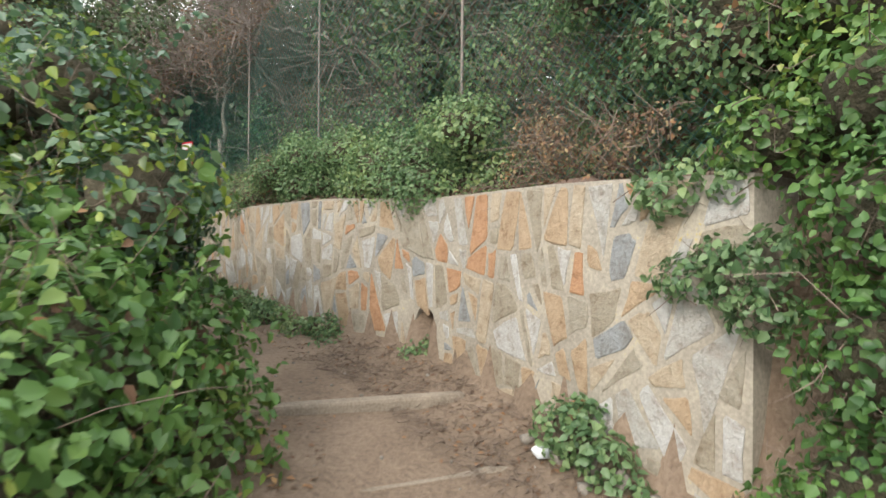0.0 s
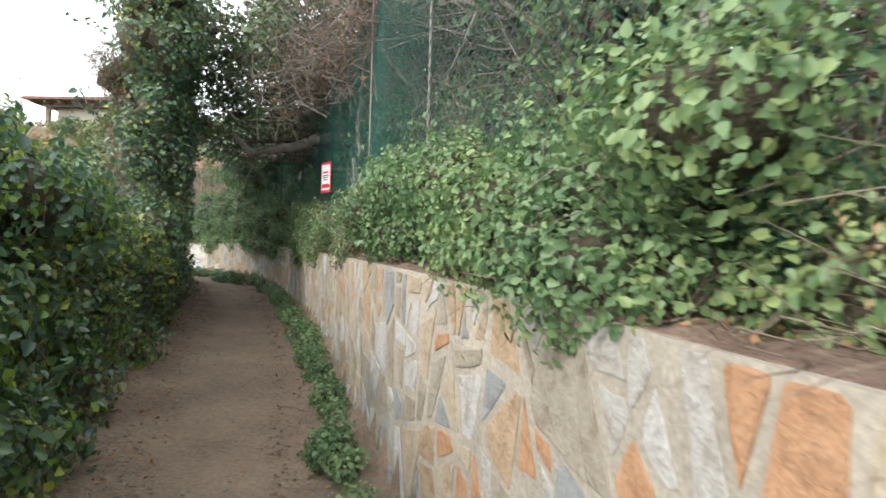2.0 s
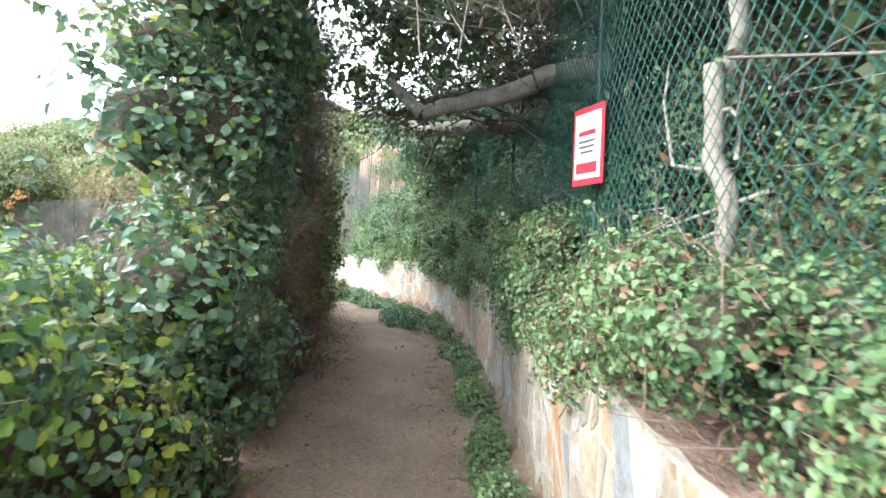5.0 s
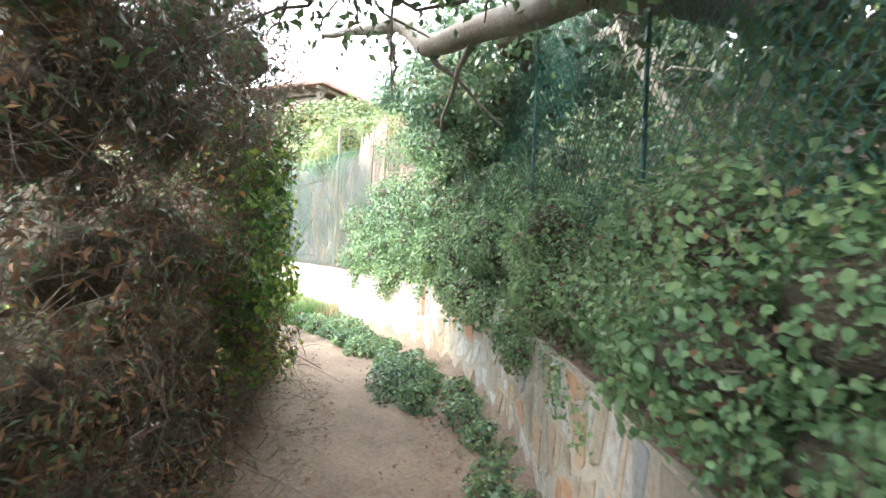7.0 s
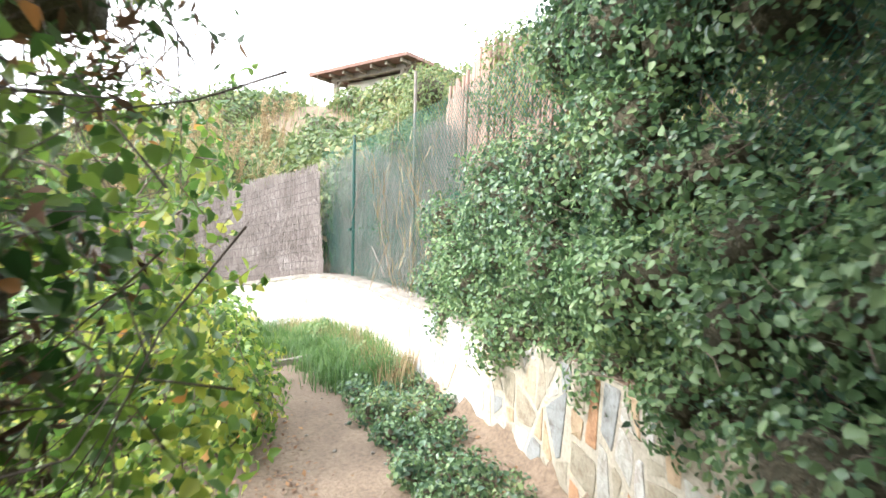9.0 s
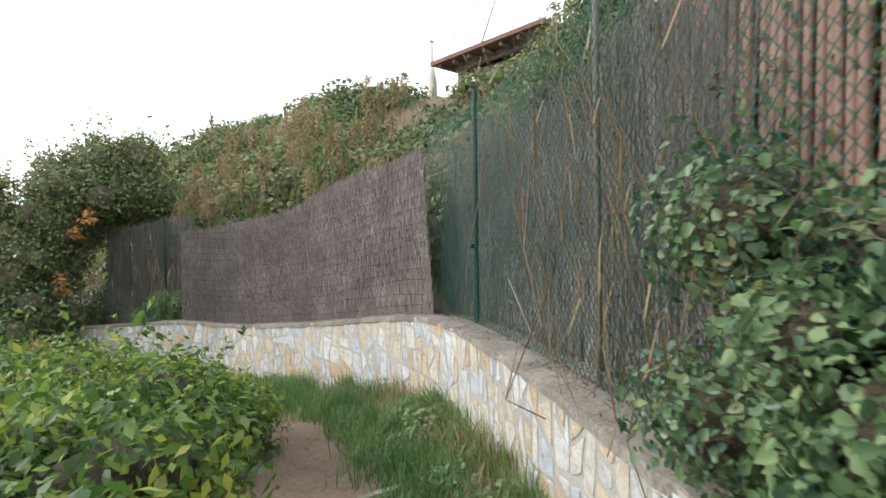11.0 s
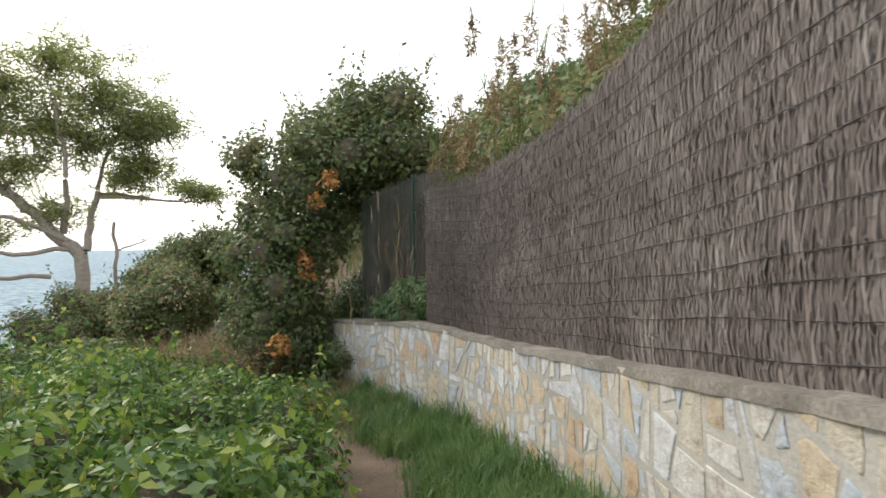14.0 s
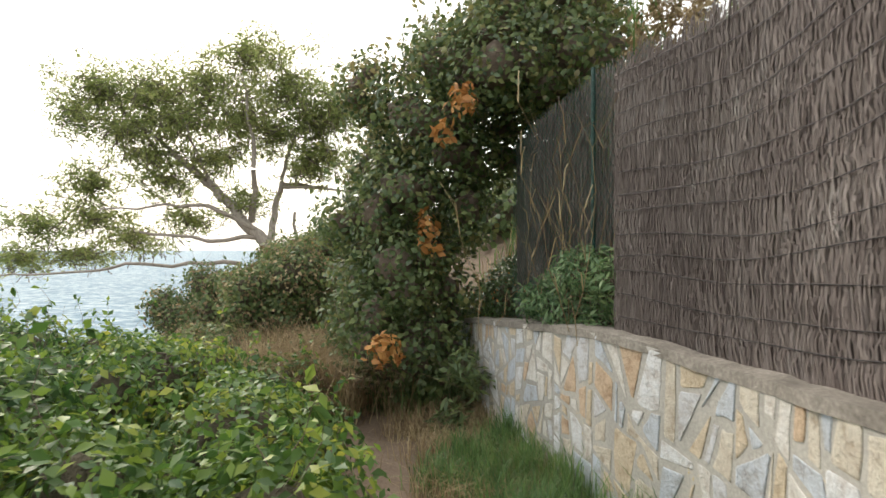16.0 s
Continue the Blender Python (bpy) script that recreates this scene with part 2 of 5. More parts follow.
CURVE = spline(LINE, 0.05)
SEG = np.linalg.norm(np.diff(CURVE[:, :2], axis=0), axis=1)
ARC = np.concatenate([[0], np.cumsum(SEG)])
ARC -= ARC[np.argmin(np.hypot(CURVE[:, 0] - 1.07, CURVE[:, 1] - 1.9))]  # 0 at the wall's near end
TANG = np.gradient(CURVE[:, :2], axis=0)
TANG /= np.linalg.norm(TANG, axis=1)[:, None]
WALL_END = float(ARC[np.argmin(np.hypot(CURVE[:, 0] + 21.9, CURVE[:, 1] - 8.75))])


def along(s):
    """Place, direction, top and ground at a length s along the wall."""
    x, y, top, g = (np.interp(s, ARC, CURVE[:, k]) for k in range(4))
    tx, ty = np.interp(s, ARC, TANG[:, 0]), np.interp(s, ARC, TANG[:, 1])
    k = np.hypot(tx, ty)
    return x, y, tx / k, ty / k, top, g


def spot(s, d, z=0.0):
    """World place s along the wall, d out from its face over the path, at height z."""
    x, y, tx, ty, _, _ = along(s)
    return np.array([x - ty * d, y + tx * d, z + 0 * x])


def wall_coords(x, y, skip=2):
    """s and signed d of ground places (arrays)."""
    s, d = np.empty(len(x)), np.empty(len(x))
    for i in range(0, len(x), 2000):
        dx = x[i:i + 2000, None] - CURVE[None, ::skip, 0]
        dy = y[i:i + 2000, None] - CURVE[None, ::skip, 1]
        j = np.argmin(dx * dx + dy * dy, axis=1)
        r = np.arange(len(j))
        t = TANG[::skip][j]
        s[i:i + 2000] = ARC[::skip][j] + (dx[r, j] * t[:, 0] + dy[r, j] * t[:, 1])
        side = t[:, 0] * dy[r, j] - t[:, 1] * dx[r, j]
        d[i:i + 2000] = np.hypot(dx[r, j], dy[r, j]) * np.where(side >= 0, 1, -1) if skip == 2 else side
    return s, d


def wob(x, y, k=1.0):
    return (np.sin(1.7 * k * x + 0.9 * k * y + 1.3) + np.sin(-1.1 * k * x + 2.3 * k * y) + np.sin(3.1 * k * x + 2.7 * k * y + 0.4) * 0.6) / 2.6


def ground_z(x, y):
    x, y = np.atleast_1d(np.asarray(x, float)), np.atleast_1d(np.asarray(y, float))
    s, d = wall_coords(x, y)
    top, g = np.interp(s, ARC, CURVE[:, 2]), np.interp(s, ARC, CURVE[:, 3])
    bank = np.clip((0.45 - d) / 0.45, 0, 1) ** 2 * 0.12
    out = np.maximum(d - 1.7, 0)
    left = g + bank + 0.05 * np.clip((d - 1.15) / 0.4, 0, 1) - 0.10 * out - 0.045 * out ** 2
    left = np.maximum(left, -14) + 0.012 * wob(x, y, 2.2) + 0.04 * wob(x, y, 0.35) * np.clip(out, 0, 1)
    back = np.maximum(-d - 0.45, 0)
    steep = np.interp(s, [-6, 0, 8, 14, 19, 24, 28, 36], [0.5, 0.5, 0.45, 0.5, 0.74, 0.77, 0.86, 0.7])
    rise = steep * np.minimum(back, 6.5) + 0.12 * np.clip(back - 6.5, 0, 30)
    right = top - 0.05 + rise + 0.07 * wob(x, y, 0.8) * np.clip(back, 0, 1)
    soft = np.clip((-d - 0.08) / 0.1, 0, 1)
    gentle = np.clip(-d / 1.6, 0, 1)
    keep = np.clip((s - WALL_END) / 1.0, 0, 1)
    mixv = soft * (1 - keep) + gentle * keep
    return left * (1 - mixv) + right * mixv


# ---- builders ----


def mesh_of(name, verts, faces):
    me = bpy.data.meshes.new(name)
    me.from_pydata(verts, [], faces)
    me.update()
    return me


def fast_mesh(name, verts, tris):
    """A mesh from arrays of corners and triangles."""
    me = bpy.data.meshes.new(name)
    verts, tris = np.asarray(verts, np.float32), np.asarray(tris, np.int32)
    me.vertices.add(len(verts))
    me.vertices.foreach_set("co", verts.ravel())
    me.loops.add(tris.size)
    me.loops.foreach_set("vertex_index", tris.ravel())
    me.polygons.add(len(tris))
    me.polygons.foreach_set("loop_start", np.arange(0, tris.size, 3, dtype=np.int32))
    me.update(calc_edges=True)
    return me


def part(name, data, material, parent=None, label="", smooth=False):
    """Links a bmesh or mesh as one object under a thing or a part."""
    if isinstance(data, bmesh.types.BMesh):
        me = bpy.data.meshes.new(name)
        data.to_mesh(me)
        data.free()
    else:
        me = data
    me.materials.clear()
    me.materials.append(material)
    if smooth:
        me.polygons.foreach_set("use_smooth", np.ones(len(me.polygons), bool))
    ob = new(name, me)
    if parent is not None:
        ob.parent = parent
        ob.matrix_parent_inverse = parent.matrix_basis.inverted()
    if label:
        ob["label"] = label
    return ob


def thing(name, place, label, category, group="", kind=""):
    ob = new(name)
    ob.empty_display_size = 0.1
    ob.matrix_basis = Matrix.Translation([float(v) for v in place])
    return tagged(ob, label, category, group, kind)


LEAF = {
    "heart": (np.array([(0, 0, 0), (0.02, 0.34, 0.07), (0.45, 0.42, 0.05), (1, 0, -0.12), (0.45, -0.42, 0.05), (0.02, -0.34, 0.07), (0.42, 0, -0.03)]),
              np.array([(0, 6, 1), (1, 6, 2), (2, 6, 3), (3, 6, 4), (4, 6, 5), (5, 6, 0)])),
    "round": (np.array([(0, 0, 0), (0.26, 0.36, 0.1), (0.64, 0.27, 0.06), (1, 0, -0.14), (0.64, -0.27, 0.06), (0.26, -0.36, 0.1)]), np.array([(0, 2, 1), (0, 3, 2), (0, 4, 3), (0, 5, 4)])),
    "oval": (np.array([(0, 0, 0), (0.45, 0.27, 0.05), (1, 0, -0.12), (0.45, -0.27, 0.05), (0.5, 0, -0.02)]),
             np.array([(0, 4, 1), (1, 4, 2), (2, 4, 3), (3, 4, 0)])),
    "lance": (np.array([(0, 0, 0), (0.4, 0.13, 0.04), (1, 0, -0.1), (0.4, -0.13, 0.04)]), np.array([(0, 3, 1), (1, 3, 2)])),
    "chip": (np.array([(0, 0, 0), (0.5, 0.33, 0.06), (1, 0, -0.1), (0.5, -0.33, 0.06)]), np.array([(0, 3, 1), (1, 3, 2)])),
    "needle": (np.array([(0, 0.02, 0), (0, -0.02, 0), (1, 0, 0)]), np.array([(0, 1, 2)])),
}


def unit(v):
    return v / np.maximum(np.linalg.norm(v, axis=-1, keepdims=True), 1e-9)


def leaves(points, normals, size, shape, rng, spread=0.7, droop=0.25, vary=0.45):
    """Leaf blades set on points, facing roughly along normals."""
    tv, tf = LEAF[shape]
    n = len(points)
    nrm = unit(normals + spread * rng.normal(size=(n, 3)) * 0.6)
    ax = unit(np.cross(nrm, rng.normal(size=(n, 3))))
    ax = unit(ax - np.array([0, 0, droop]))
    side = unit(np.cross(nrm, ax))
    up = np.cross(ax, side)
    k = size * (1 + vary * rng.uniform(-1, 1, n))[:, None, None]
    v = points[:, None] + k * (tv[None, :, 0:1] * ax[:, None] + tv[None, :, 1:2] * side[:, None] + tv[None, :, 2:3] * up[:, None])
    f = tf[None] + (np.arange(n) * len(tv))[:, None, None]
    return v.reshape(-1, 3), f.reshape(-1, 3)


def tubes(lines, sides=4):
    """Tapered limbs: each line is rows of x, y, z, radius."""
    by_length = {}
    for ln in lines:
        by_length.setdefault(len(ln), []).append(np.asarray(ln, float))
    ang = np.arange(sides) * 2 * math.pi / sides
    vs, fs, base = [], [], 0
    for n, group in by_length.items():
        g = np.stack(group)
        t = unit(np.gradient(g[:, :, :3], axis=1))
        ref = np.where(np.abs(t[:, :1, 2:3]) < 0.9, np.array([0.31, 0.17, 0.93]), np.array([0.9, 0.3, 0.1]))
        a = unit(np.cross(t, np.broadcast_to(ref, t.shape)))
        b = np.cross(t, a)
        ring = g[:, :, None, :3] + g[:, :, None, 3:4] * (np.cos(ang)[None, None, :, None] * a[:, :, None] + np.sin(ang)[None, None, :, None] * b[:, :, None])
        vs.append(ring.reshape(-1, 3))
        k = np.arange(n - 1)[:, None] * sides
        j, j2 = np.arange(sides)[None], (np.arange(sides)[None] + 1) % sides
        q = np.stack([k + j, k + j2, k + sides + j2, k + sides + j], -1).reshape(-1, 4)
        q = (q[None] + (np.arange(len(g)) * n * sides)[:, None, None]).reshape(-1, 4) + base
        fs.append(np.vstack([q[:, [0, 1, 2]], q[:, [0, 2, 3]]]))
        base += len(g) * n * sides
    return np.vstack(vs), np.vstack(fs)


def limb(a, b, r0, r1, rng, sway=0.15, n=7):
    """A wavering limb from a to b."""
    a, b = np.array(a, float), np.array(b, float)
    u = np.linspace(0, 1, n)[:, None]
    ln = a + (b - a) * u
    size = np.linalg.norm(b - a)
    off = np.cumsum(rng.normal(size=(n, 3)) * sway * size / n, axis=0)
    ln += off - off[-1] * u
    return np.hstack([ln, r0 + (r1 - r0) * u])


def twigs(points, dirs, length, radius, rng, sway=0.5):
    return [limb(p, p + d * length * rng.uniform(0.5, 1.3), radius, radius * 0.3, rng, sway, 4) for p, d in zip(points, dirs)]


BALL = None


def ball():
    global BALL
    if BALL is None:
        bm = bmesh.new()
        bmesh.ops.create_icosphere(bm, subdivisions=1, radius=1)
        BALL = (np.array([v.co[:] for v in bm.verts]), np.array([[v.index for v in f.verts] for f in bm.faces]))
        bm.free()
    return BALL


def on_lumps(lumps, density, rng, depth=0.25):
    """Points and outward directions scattered over the skin of a heap of lumps (x, y, z, rx, ry, rz)."""
    pts, nrm = [], []
    L = np.array(lumps, float)
    for c in L:
        area = 4 * math.pi * ((c[3] * c[4]) ** 1.6 / 3 + (c[3] * c[5]) ** 1.6 / 3 + (c[4] * c[5]) ** 1.6 / 3) ** (1 / 1.6)
        k = int(area * density)
        u = unit(rng.normal(size=(k, 3)))
        r = 1 + depth * (rng.uniform(-1, 0.35, k))[:, None]
        p = c[:3] + u * r * c[3:6]
        n = unit(u / c[3:6])
        inside = np.zeros(k, bool)
        near = (np.abs(L[:, :3] - c[:3]) < L[:, 3:6] + c[3:6]).all(1)
        for o in L[near]:
            if not np.array_equal(o, c):
                inside |= (((p - o[:3]) / o[3:6]) ** 2).sum(1) < 0.55
        pts.append(p[~inside])
        nrm.append(n[~inside])
    return np.vstack(pts), np.vstack(nrm)


# closed balls within the leaf skin, added to stop light showing through
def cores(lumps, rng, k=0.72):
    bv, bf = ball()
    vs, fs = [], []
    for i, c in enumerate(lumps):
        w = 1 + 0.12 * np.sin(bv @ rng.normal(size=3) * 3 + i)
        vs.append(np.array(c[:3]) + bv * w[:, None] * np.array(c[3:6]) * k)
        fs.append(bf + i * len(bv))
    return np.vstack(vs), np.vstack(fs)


FILL = {"heart": 0.5, "oval": 0.27, "round": 0.5, "chip": 0.33, "lance": 0.13}


def facing(p, n, limit=-0.3):
    """Drops the skin that looks away from the path for good."""
    s, d = wall_coords(p[:, 0], p[:, 1], 16)
    tx, ty = np.interp(s, ARC, TANG[:, 0]), np.interp(s, ARC, TANG[:, 1])
    side = np.where(d > 0.8, -1.0, 1.0)
    return ((-ty * n[:, 0] + tx * n[:, 1]) * side + 0.5 * n[:, 2] > limit) & ~in_passage(s, d, p[:, 2])


def in_passage(s, d, z):
    """The headroom over the trodden path, where nothing grows."""
    up = z - np.interp(s, ARC, CURVE[:, 3])
    return (s > 1.5) & (s < 26.5) & (d > 0.2) & (d < 1.3) & (up > 0.55) & (up < 2.15)


def bush(name, lumps, label, category, leaf, shape, size, cover, seed, twig=0, twig_len=0.3, twig_mat=None, core=0.62, core_mat=None, spread=0.8, depth=0.4, group="", second=None, ends=-0.45, twig_r=0.0027, shoots=0):
    """A shrub or creeper: added solid lumps inside that stand in for shade, stems, and a skin of single leaves."""
    rng = np.random.default_rng(seed)
    lumps = [tuple(float(v) for v in c) for c in lumps]
    low = min(lumps, key=lambda c: c[2])
    ob = thing(name, (low[0], low[1], float(ground_z(low[0], low[1])[0])), label, category, group)
    p, n = on_lumps(lumps, 0.7 * cover / (FILL[shape] * size * size), rng, depth)
    m = facing(p, n, ends)
    p, n = p[m], n[m]
    n = unit(n + np.array([0, 0, 0.35]))
    if second:
        pick = rng.uniform(size=len(p)) < second[1]
        tagged(part("faded_leaves", fast_mesh("faded_leaves", *leaves(p[pick], n[pick], size * 0.9, shape, rng, spread)), second[0], ob), kind="stuff")
        p, n = p[~pick], n[~pick]
    tagged(part("foliage", fast_mesh("foliage", *leaves(p, n, size, shape, rng, spread)), leaf, ob), kind="stuff")
    # solid lumps in a shade colour, put in for the dark interior
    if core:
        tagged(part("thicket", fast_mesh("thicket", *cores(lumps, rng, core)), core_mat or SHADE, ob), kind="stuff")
    if twig:
        q, m = on_lumps(lumps, twig, rng, 0.5)
        k = facing(q, m, ends)
        q, m = q[k], m[k]
        d = unit(m * 0.7 + rng.normal(size=m.shape) * 0.6 + np.array([0, 0, 0.2]))
        tip = q + d * twig_len * 0.9
        k = ~in_passage(*wall_coords(tip[:, 0], tip[:, 1], 16), tip[:, 2])
        q, d = q[k], d[k]
        tagged(part("stem_tangle", fast_mesh("stem_tangle", *tubes(twigs(q - d * twig_len * 0.4, d, twig_len, twig_r, rng), 3)), twig_mat or TWIG, ob), kind="stuff")
    if shoots:
        q, m = on_lumps(lumps, 12, rng, 0.1)
        k = rng.permutation(np.nonzero(m[:, 2] > -0.1)[0])[:shoots]
        lines, lp_ = [], []
        for p0, n0 in zip(q[k], m[k]):
            tip = p0 + (unit(n0 + np.array([0, 0, 0.8]) + rng.normal(size=3) * 0.4)) * size * rng.uniform(3, 8)
            ln = limb(p0 - n0 * 0.08, tip, twig_r * 0.8, 0.0012, rng, 0.4, 6)
            if in_passage(*wall_coords(ln[:, 0], ln[:, 1], 16), ln[:, 2]).any():
                continue
            lines.append(ln)
            lp_.append(np.repeat(ln[1:, :3], 3, axis=0))
        tagged(part("shoot_tangle", fast_mesh("shoot_tangle", *tubes(lines, 3)), twig_mat or TWIG, ob), kind="stuff")
        lp_ = np.vstack(lp_)
        lp_ = lp_[~in_passage(*wall_coords(lp_[:, 0], lp_[:, 1], 16), lp_[:, 2])]
        tagged(part("shoot_foliage", fast_mesh("shoot_foliage", *leaves(lp_, rng.normal(size=lp_.shape) + [0, 0, 0.6], size * 0.9, shape, rng, spread)), leaf, ob), kind="stuff")
    return ob


def heap(s0, s1, d0, d1, z0, z1, r, count, rng, over=None):
    """Lumps strewn along a stretch of the wall's line; z counts from the trodden ground, or from the wall's top with over."""
    out = []
    for i in range(count):
        s, d, h = s0 + (s1 - s0) * (i + rng.uniform(0, 1)) / count, rng.uniform(d0, d1), rng.uniform(z0, z1)
        _, _, _, _, top, g = along(s)
        p = spot(s, d, (top if over else g) + h)
        q = r * rng.uniform(0.75, 1.3)
        out.append((*p, q * rng.uniform(0.9, 1.3), q * rng.uniform(0.9, 1.3), q * rng.uniform(0.8, 1.1)))
    return out


def blades(points, height, width, rng, lean=0.4):
    """Grass: bent tapering blades."""
    n = len(points)
    d = rng.normal(size=(n, 3)) * np.array([1, 1, 0])
    d = unit(d) * lean * rng.uniform(0.3, 1.4, (n, 1))
    h = height * rng.uniform(0.5, 1.25, (n, 1))
    side = unit(np.cross(d, [0, 0, 1.0])) * width
    up = np.array([0, 0, 1.0])
    a = points
    b = points + h * (0.55 * up + 0.25 * d)
    c = points + h * (0.92 * up * (1 - 0.25 * np.linalg.norm(d, axis=1, keepdims=True)) + 0.95 * d)
    v = np.stack([a - side, a + side, b - side * 0.8, b + side * 0.8, c], 1).reshape(-1, 3)
    f = np.array([(0, 1, 3), (0, 3, 2), (2, 3, 4)])[None] + (np.arange(n) * 5)[:, None, None]
    return v, f.reshape(-1, 3)


def box_bm(x, y, z, sx, sy, sz, bevel=0.0, m=None):
    bm = bmesh.new()
    bmesh.ops.create_cube(bm, size=1, matrix=Matrix.Translation((x, y, z)) @ Matrix.Diagonal((sx, sy, sz, 1)))
    if bevel:
        bmesh.ops.bevel(bm, geom=bm.edges[:], offset=bevel, segments=2, affect="EDGES", profile=0.6)
    if m is not None:
        bm.transform(m)
    return bm


# ---- ground, sea ----


def axis(lo, hi, near0, near1, step, grow):
    mid = list(np.arange(near0, near1, step))
    a, k, x = [], step, near0
    while x > lo:
        k *= grow
        x -= k
        a.append(x)
    b, k, x = [], step, near1
    while x < hi:
        b.append(x)
        k *= grow
        x += k
    return np.array(a[::-1] + mid + b)


gx, gy = axis(-900, 900, -22.5, 2.5, 0.16, 1.2), axis(-900, 900, 0.5, 14.5, 0.16, 1.2)
X, Y = np.meshgrid(gx, gy)
Z = ground_z(X.ravel(), Y.ravel())
nx, ny = len(gx), len(gy)
ii = (np.arange(ny - 1)[:, None] * nx + np.arange(nx - 1)[None]).ravel()
tri = np.vstack([np.stack([ii, ii + 1, ii + nx + 1], 1), np.stack([ii, ii + nx + 1, ii + nx], 1)])
ground = part("ground", fast_mesh("ground", np.stack([X.ravel(), Y.ravel(), Z], 1), tri), DIRT, None, smooth=True)
tagged(ground, "trodden brown earth footpath with banks and hillside", "ground", kind="structure")

WATER, n, l, p = tree_of("sea_water")
p.inputs["Base Color"].default_value, p.inputs["Roughness"].default_value = (0.34, 0.45, 0.52, 1), 0.45
p.inputs["IOR"].default_value = 1.06
t1, t2 = noise_node(n, l, 0.5, 5, 0.65, "World"), noise_node(n, l, 0.06, 3, 0.5, "World")
ad = n.new("ShaderNodeMath")
l.new(t1.outputs[0], ad.inputs[0])
l.new(t2.outputs[0], ad.inputs[1])
bump_to(n, l, p, ad.outputs[0], 0.9, 1.2)
# light and dark of the ripples are put into the base colour
ripple_light = ramp_node(n, [(0.36, (0.11, 0.18, 0.235)), (0.5, (0.2, 0.285, 0.34)), (0.62, (0.36, 0.43, 0.47))])
l.new(t1.outputs[0], ripple_light.inputs[0])
l.new(ripple_light.outputs[0], p.inputs["Base Color"])
sea = part("water", mesh_of("water", [(-4500, -4500, -9), (4500, -4500, -9), (4500, 4500, -9), (-4500, 4500, -9)], [(0, 1, 2, 3)]), WATER)
tagged(sea, "open blue-grey sea with small waves", "sea", kind="structure")

# ---- stone retaining wall ----
THICK = 0.34
DRAIN = (2.12, 0.125, 0.24)  # middle along the wall, half width, height over its foot


def foot(s):
    _, _, _, _, _, g = along(s)
    return g - 0.15


def wall_body(s0, s1, name):
    """Mortar core and concrete coping, with the drain's hole left open."""
    st = np.arange(s0, s1 + 0.02, 0.05)
    vs, fs = [], []
    for a, b in zip(st[:-1], st[1:]):
        k = len(vs)
        for s in (a, b):
            _, _, _, _, top, g = along(s)
            hole = abs((a + b) / 2 - DRAIN[0]) < DRAIN[1]
            arch = DRAIN[2] * math.sqrt(max(0, 1 - ((s - DRAIN[0]) / (DRAIN[1] * 1.15)) ** 2)) + 0.17 if hole else 0
            zb = g - 0.2 if not hole else g + arch
            for d, z in ((0, zb), (0, top), (-THICK, top), (-THICK, zb)):
                vs.append(tuple(spot(s, d, z)))
        for i in range(4):
            j = (i + 1) % 4
            fs.append((k + i, k + j, k + 4 + j, k + 4 + i))
        if a == st[0] or abs(a - (DRAIN[0] + 0.13)) < 0.03:
            fs.append((k + 3, k + 2, k + 1, k))
        if b == st[-1] or abs(b - (DRAIN[0] - 0.12)) < 0.03:
            fs.append((k + 4, k + 5, k + 6, k + 7))
    return mesh_of(name, vs, fs)


def coping(s0, s1, sunk=0.0):
    """Rough cement top with a slightly uneven edge."""
    rng = np.random.default_rng(int(s0 * 10) + 50)
    st = np.arange(s0, s1 + 0.05, 0.12)
    vs, fs = [], []
    for i, s in enumerate(st):
        _, _, _, _, top, _ = along(s)
        e = rng.uniform(-0.012, 0.014)
        for d, z in ((0.012 + e - sunk, top - 0.035), (0.006 + e - sunk, top + 0.012 - sunk * 0.3), (-0.12, top + 0.02 + rng.uniform(-0.008, 0.008) * (1 + sunk * 60)), (-THICK - 0.02, top + 0.01), (-THICK - 0.02, top - 0.04)):
            vs.append(tuple(spot(s, d, z)))
        if i:
            k = 5 * i
            fs += [(k - 5 + j, k - 5 + (j + 1) % 5, k + (j + 1) % 5, k + j) for j in range(5)]
    fs += [(4, 3, 2, 1, 0), tuple(5 * (len(st) - 1) + j for j in range(5))]
    return mesh_of("coping", vs, fs)


def clip_poly(poly, px, py, nx_, ny_):
    """Keep the part of poly with (p - (px, py)) . n <= 0."""
    out = []
    for i in range(len(poly)):
        a, b = poly[i], poly[(i + 1) % len(poly)]
        da, db = (a[0] - px) * nx_ + (a[1] - py) * ny_, (b[0] - px) * nx_ + (b[1] - py) * ny_
        if da <= 0:
            out.append(a)
        if da * db < 0:
            u = da / (da - db)
            out.append((a[0] + u * (b[0] - a[0]), a[1] + u * (b[1] - a[1])))
    return out


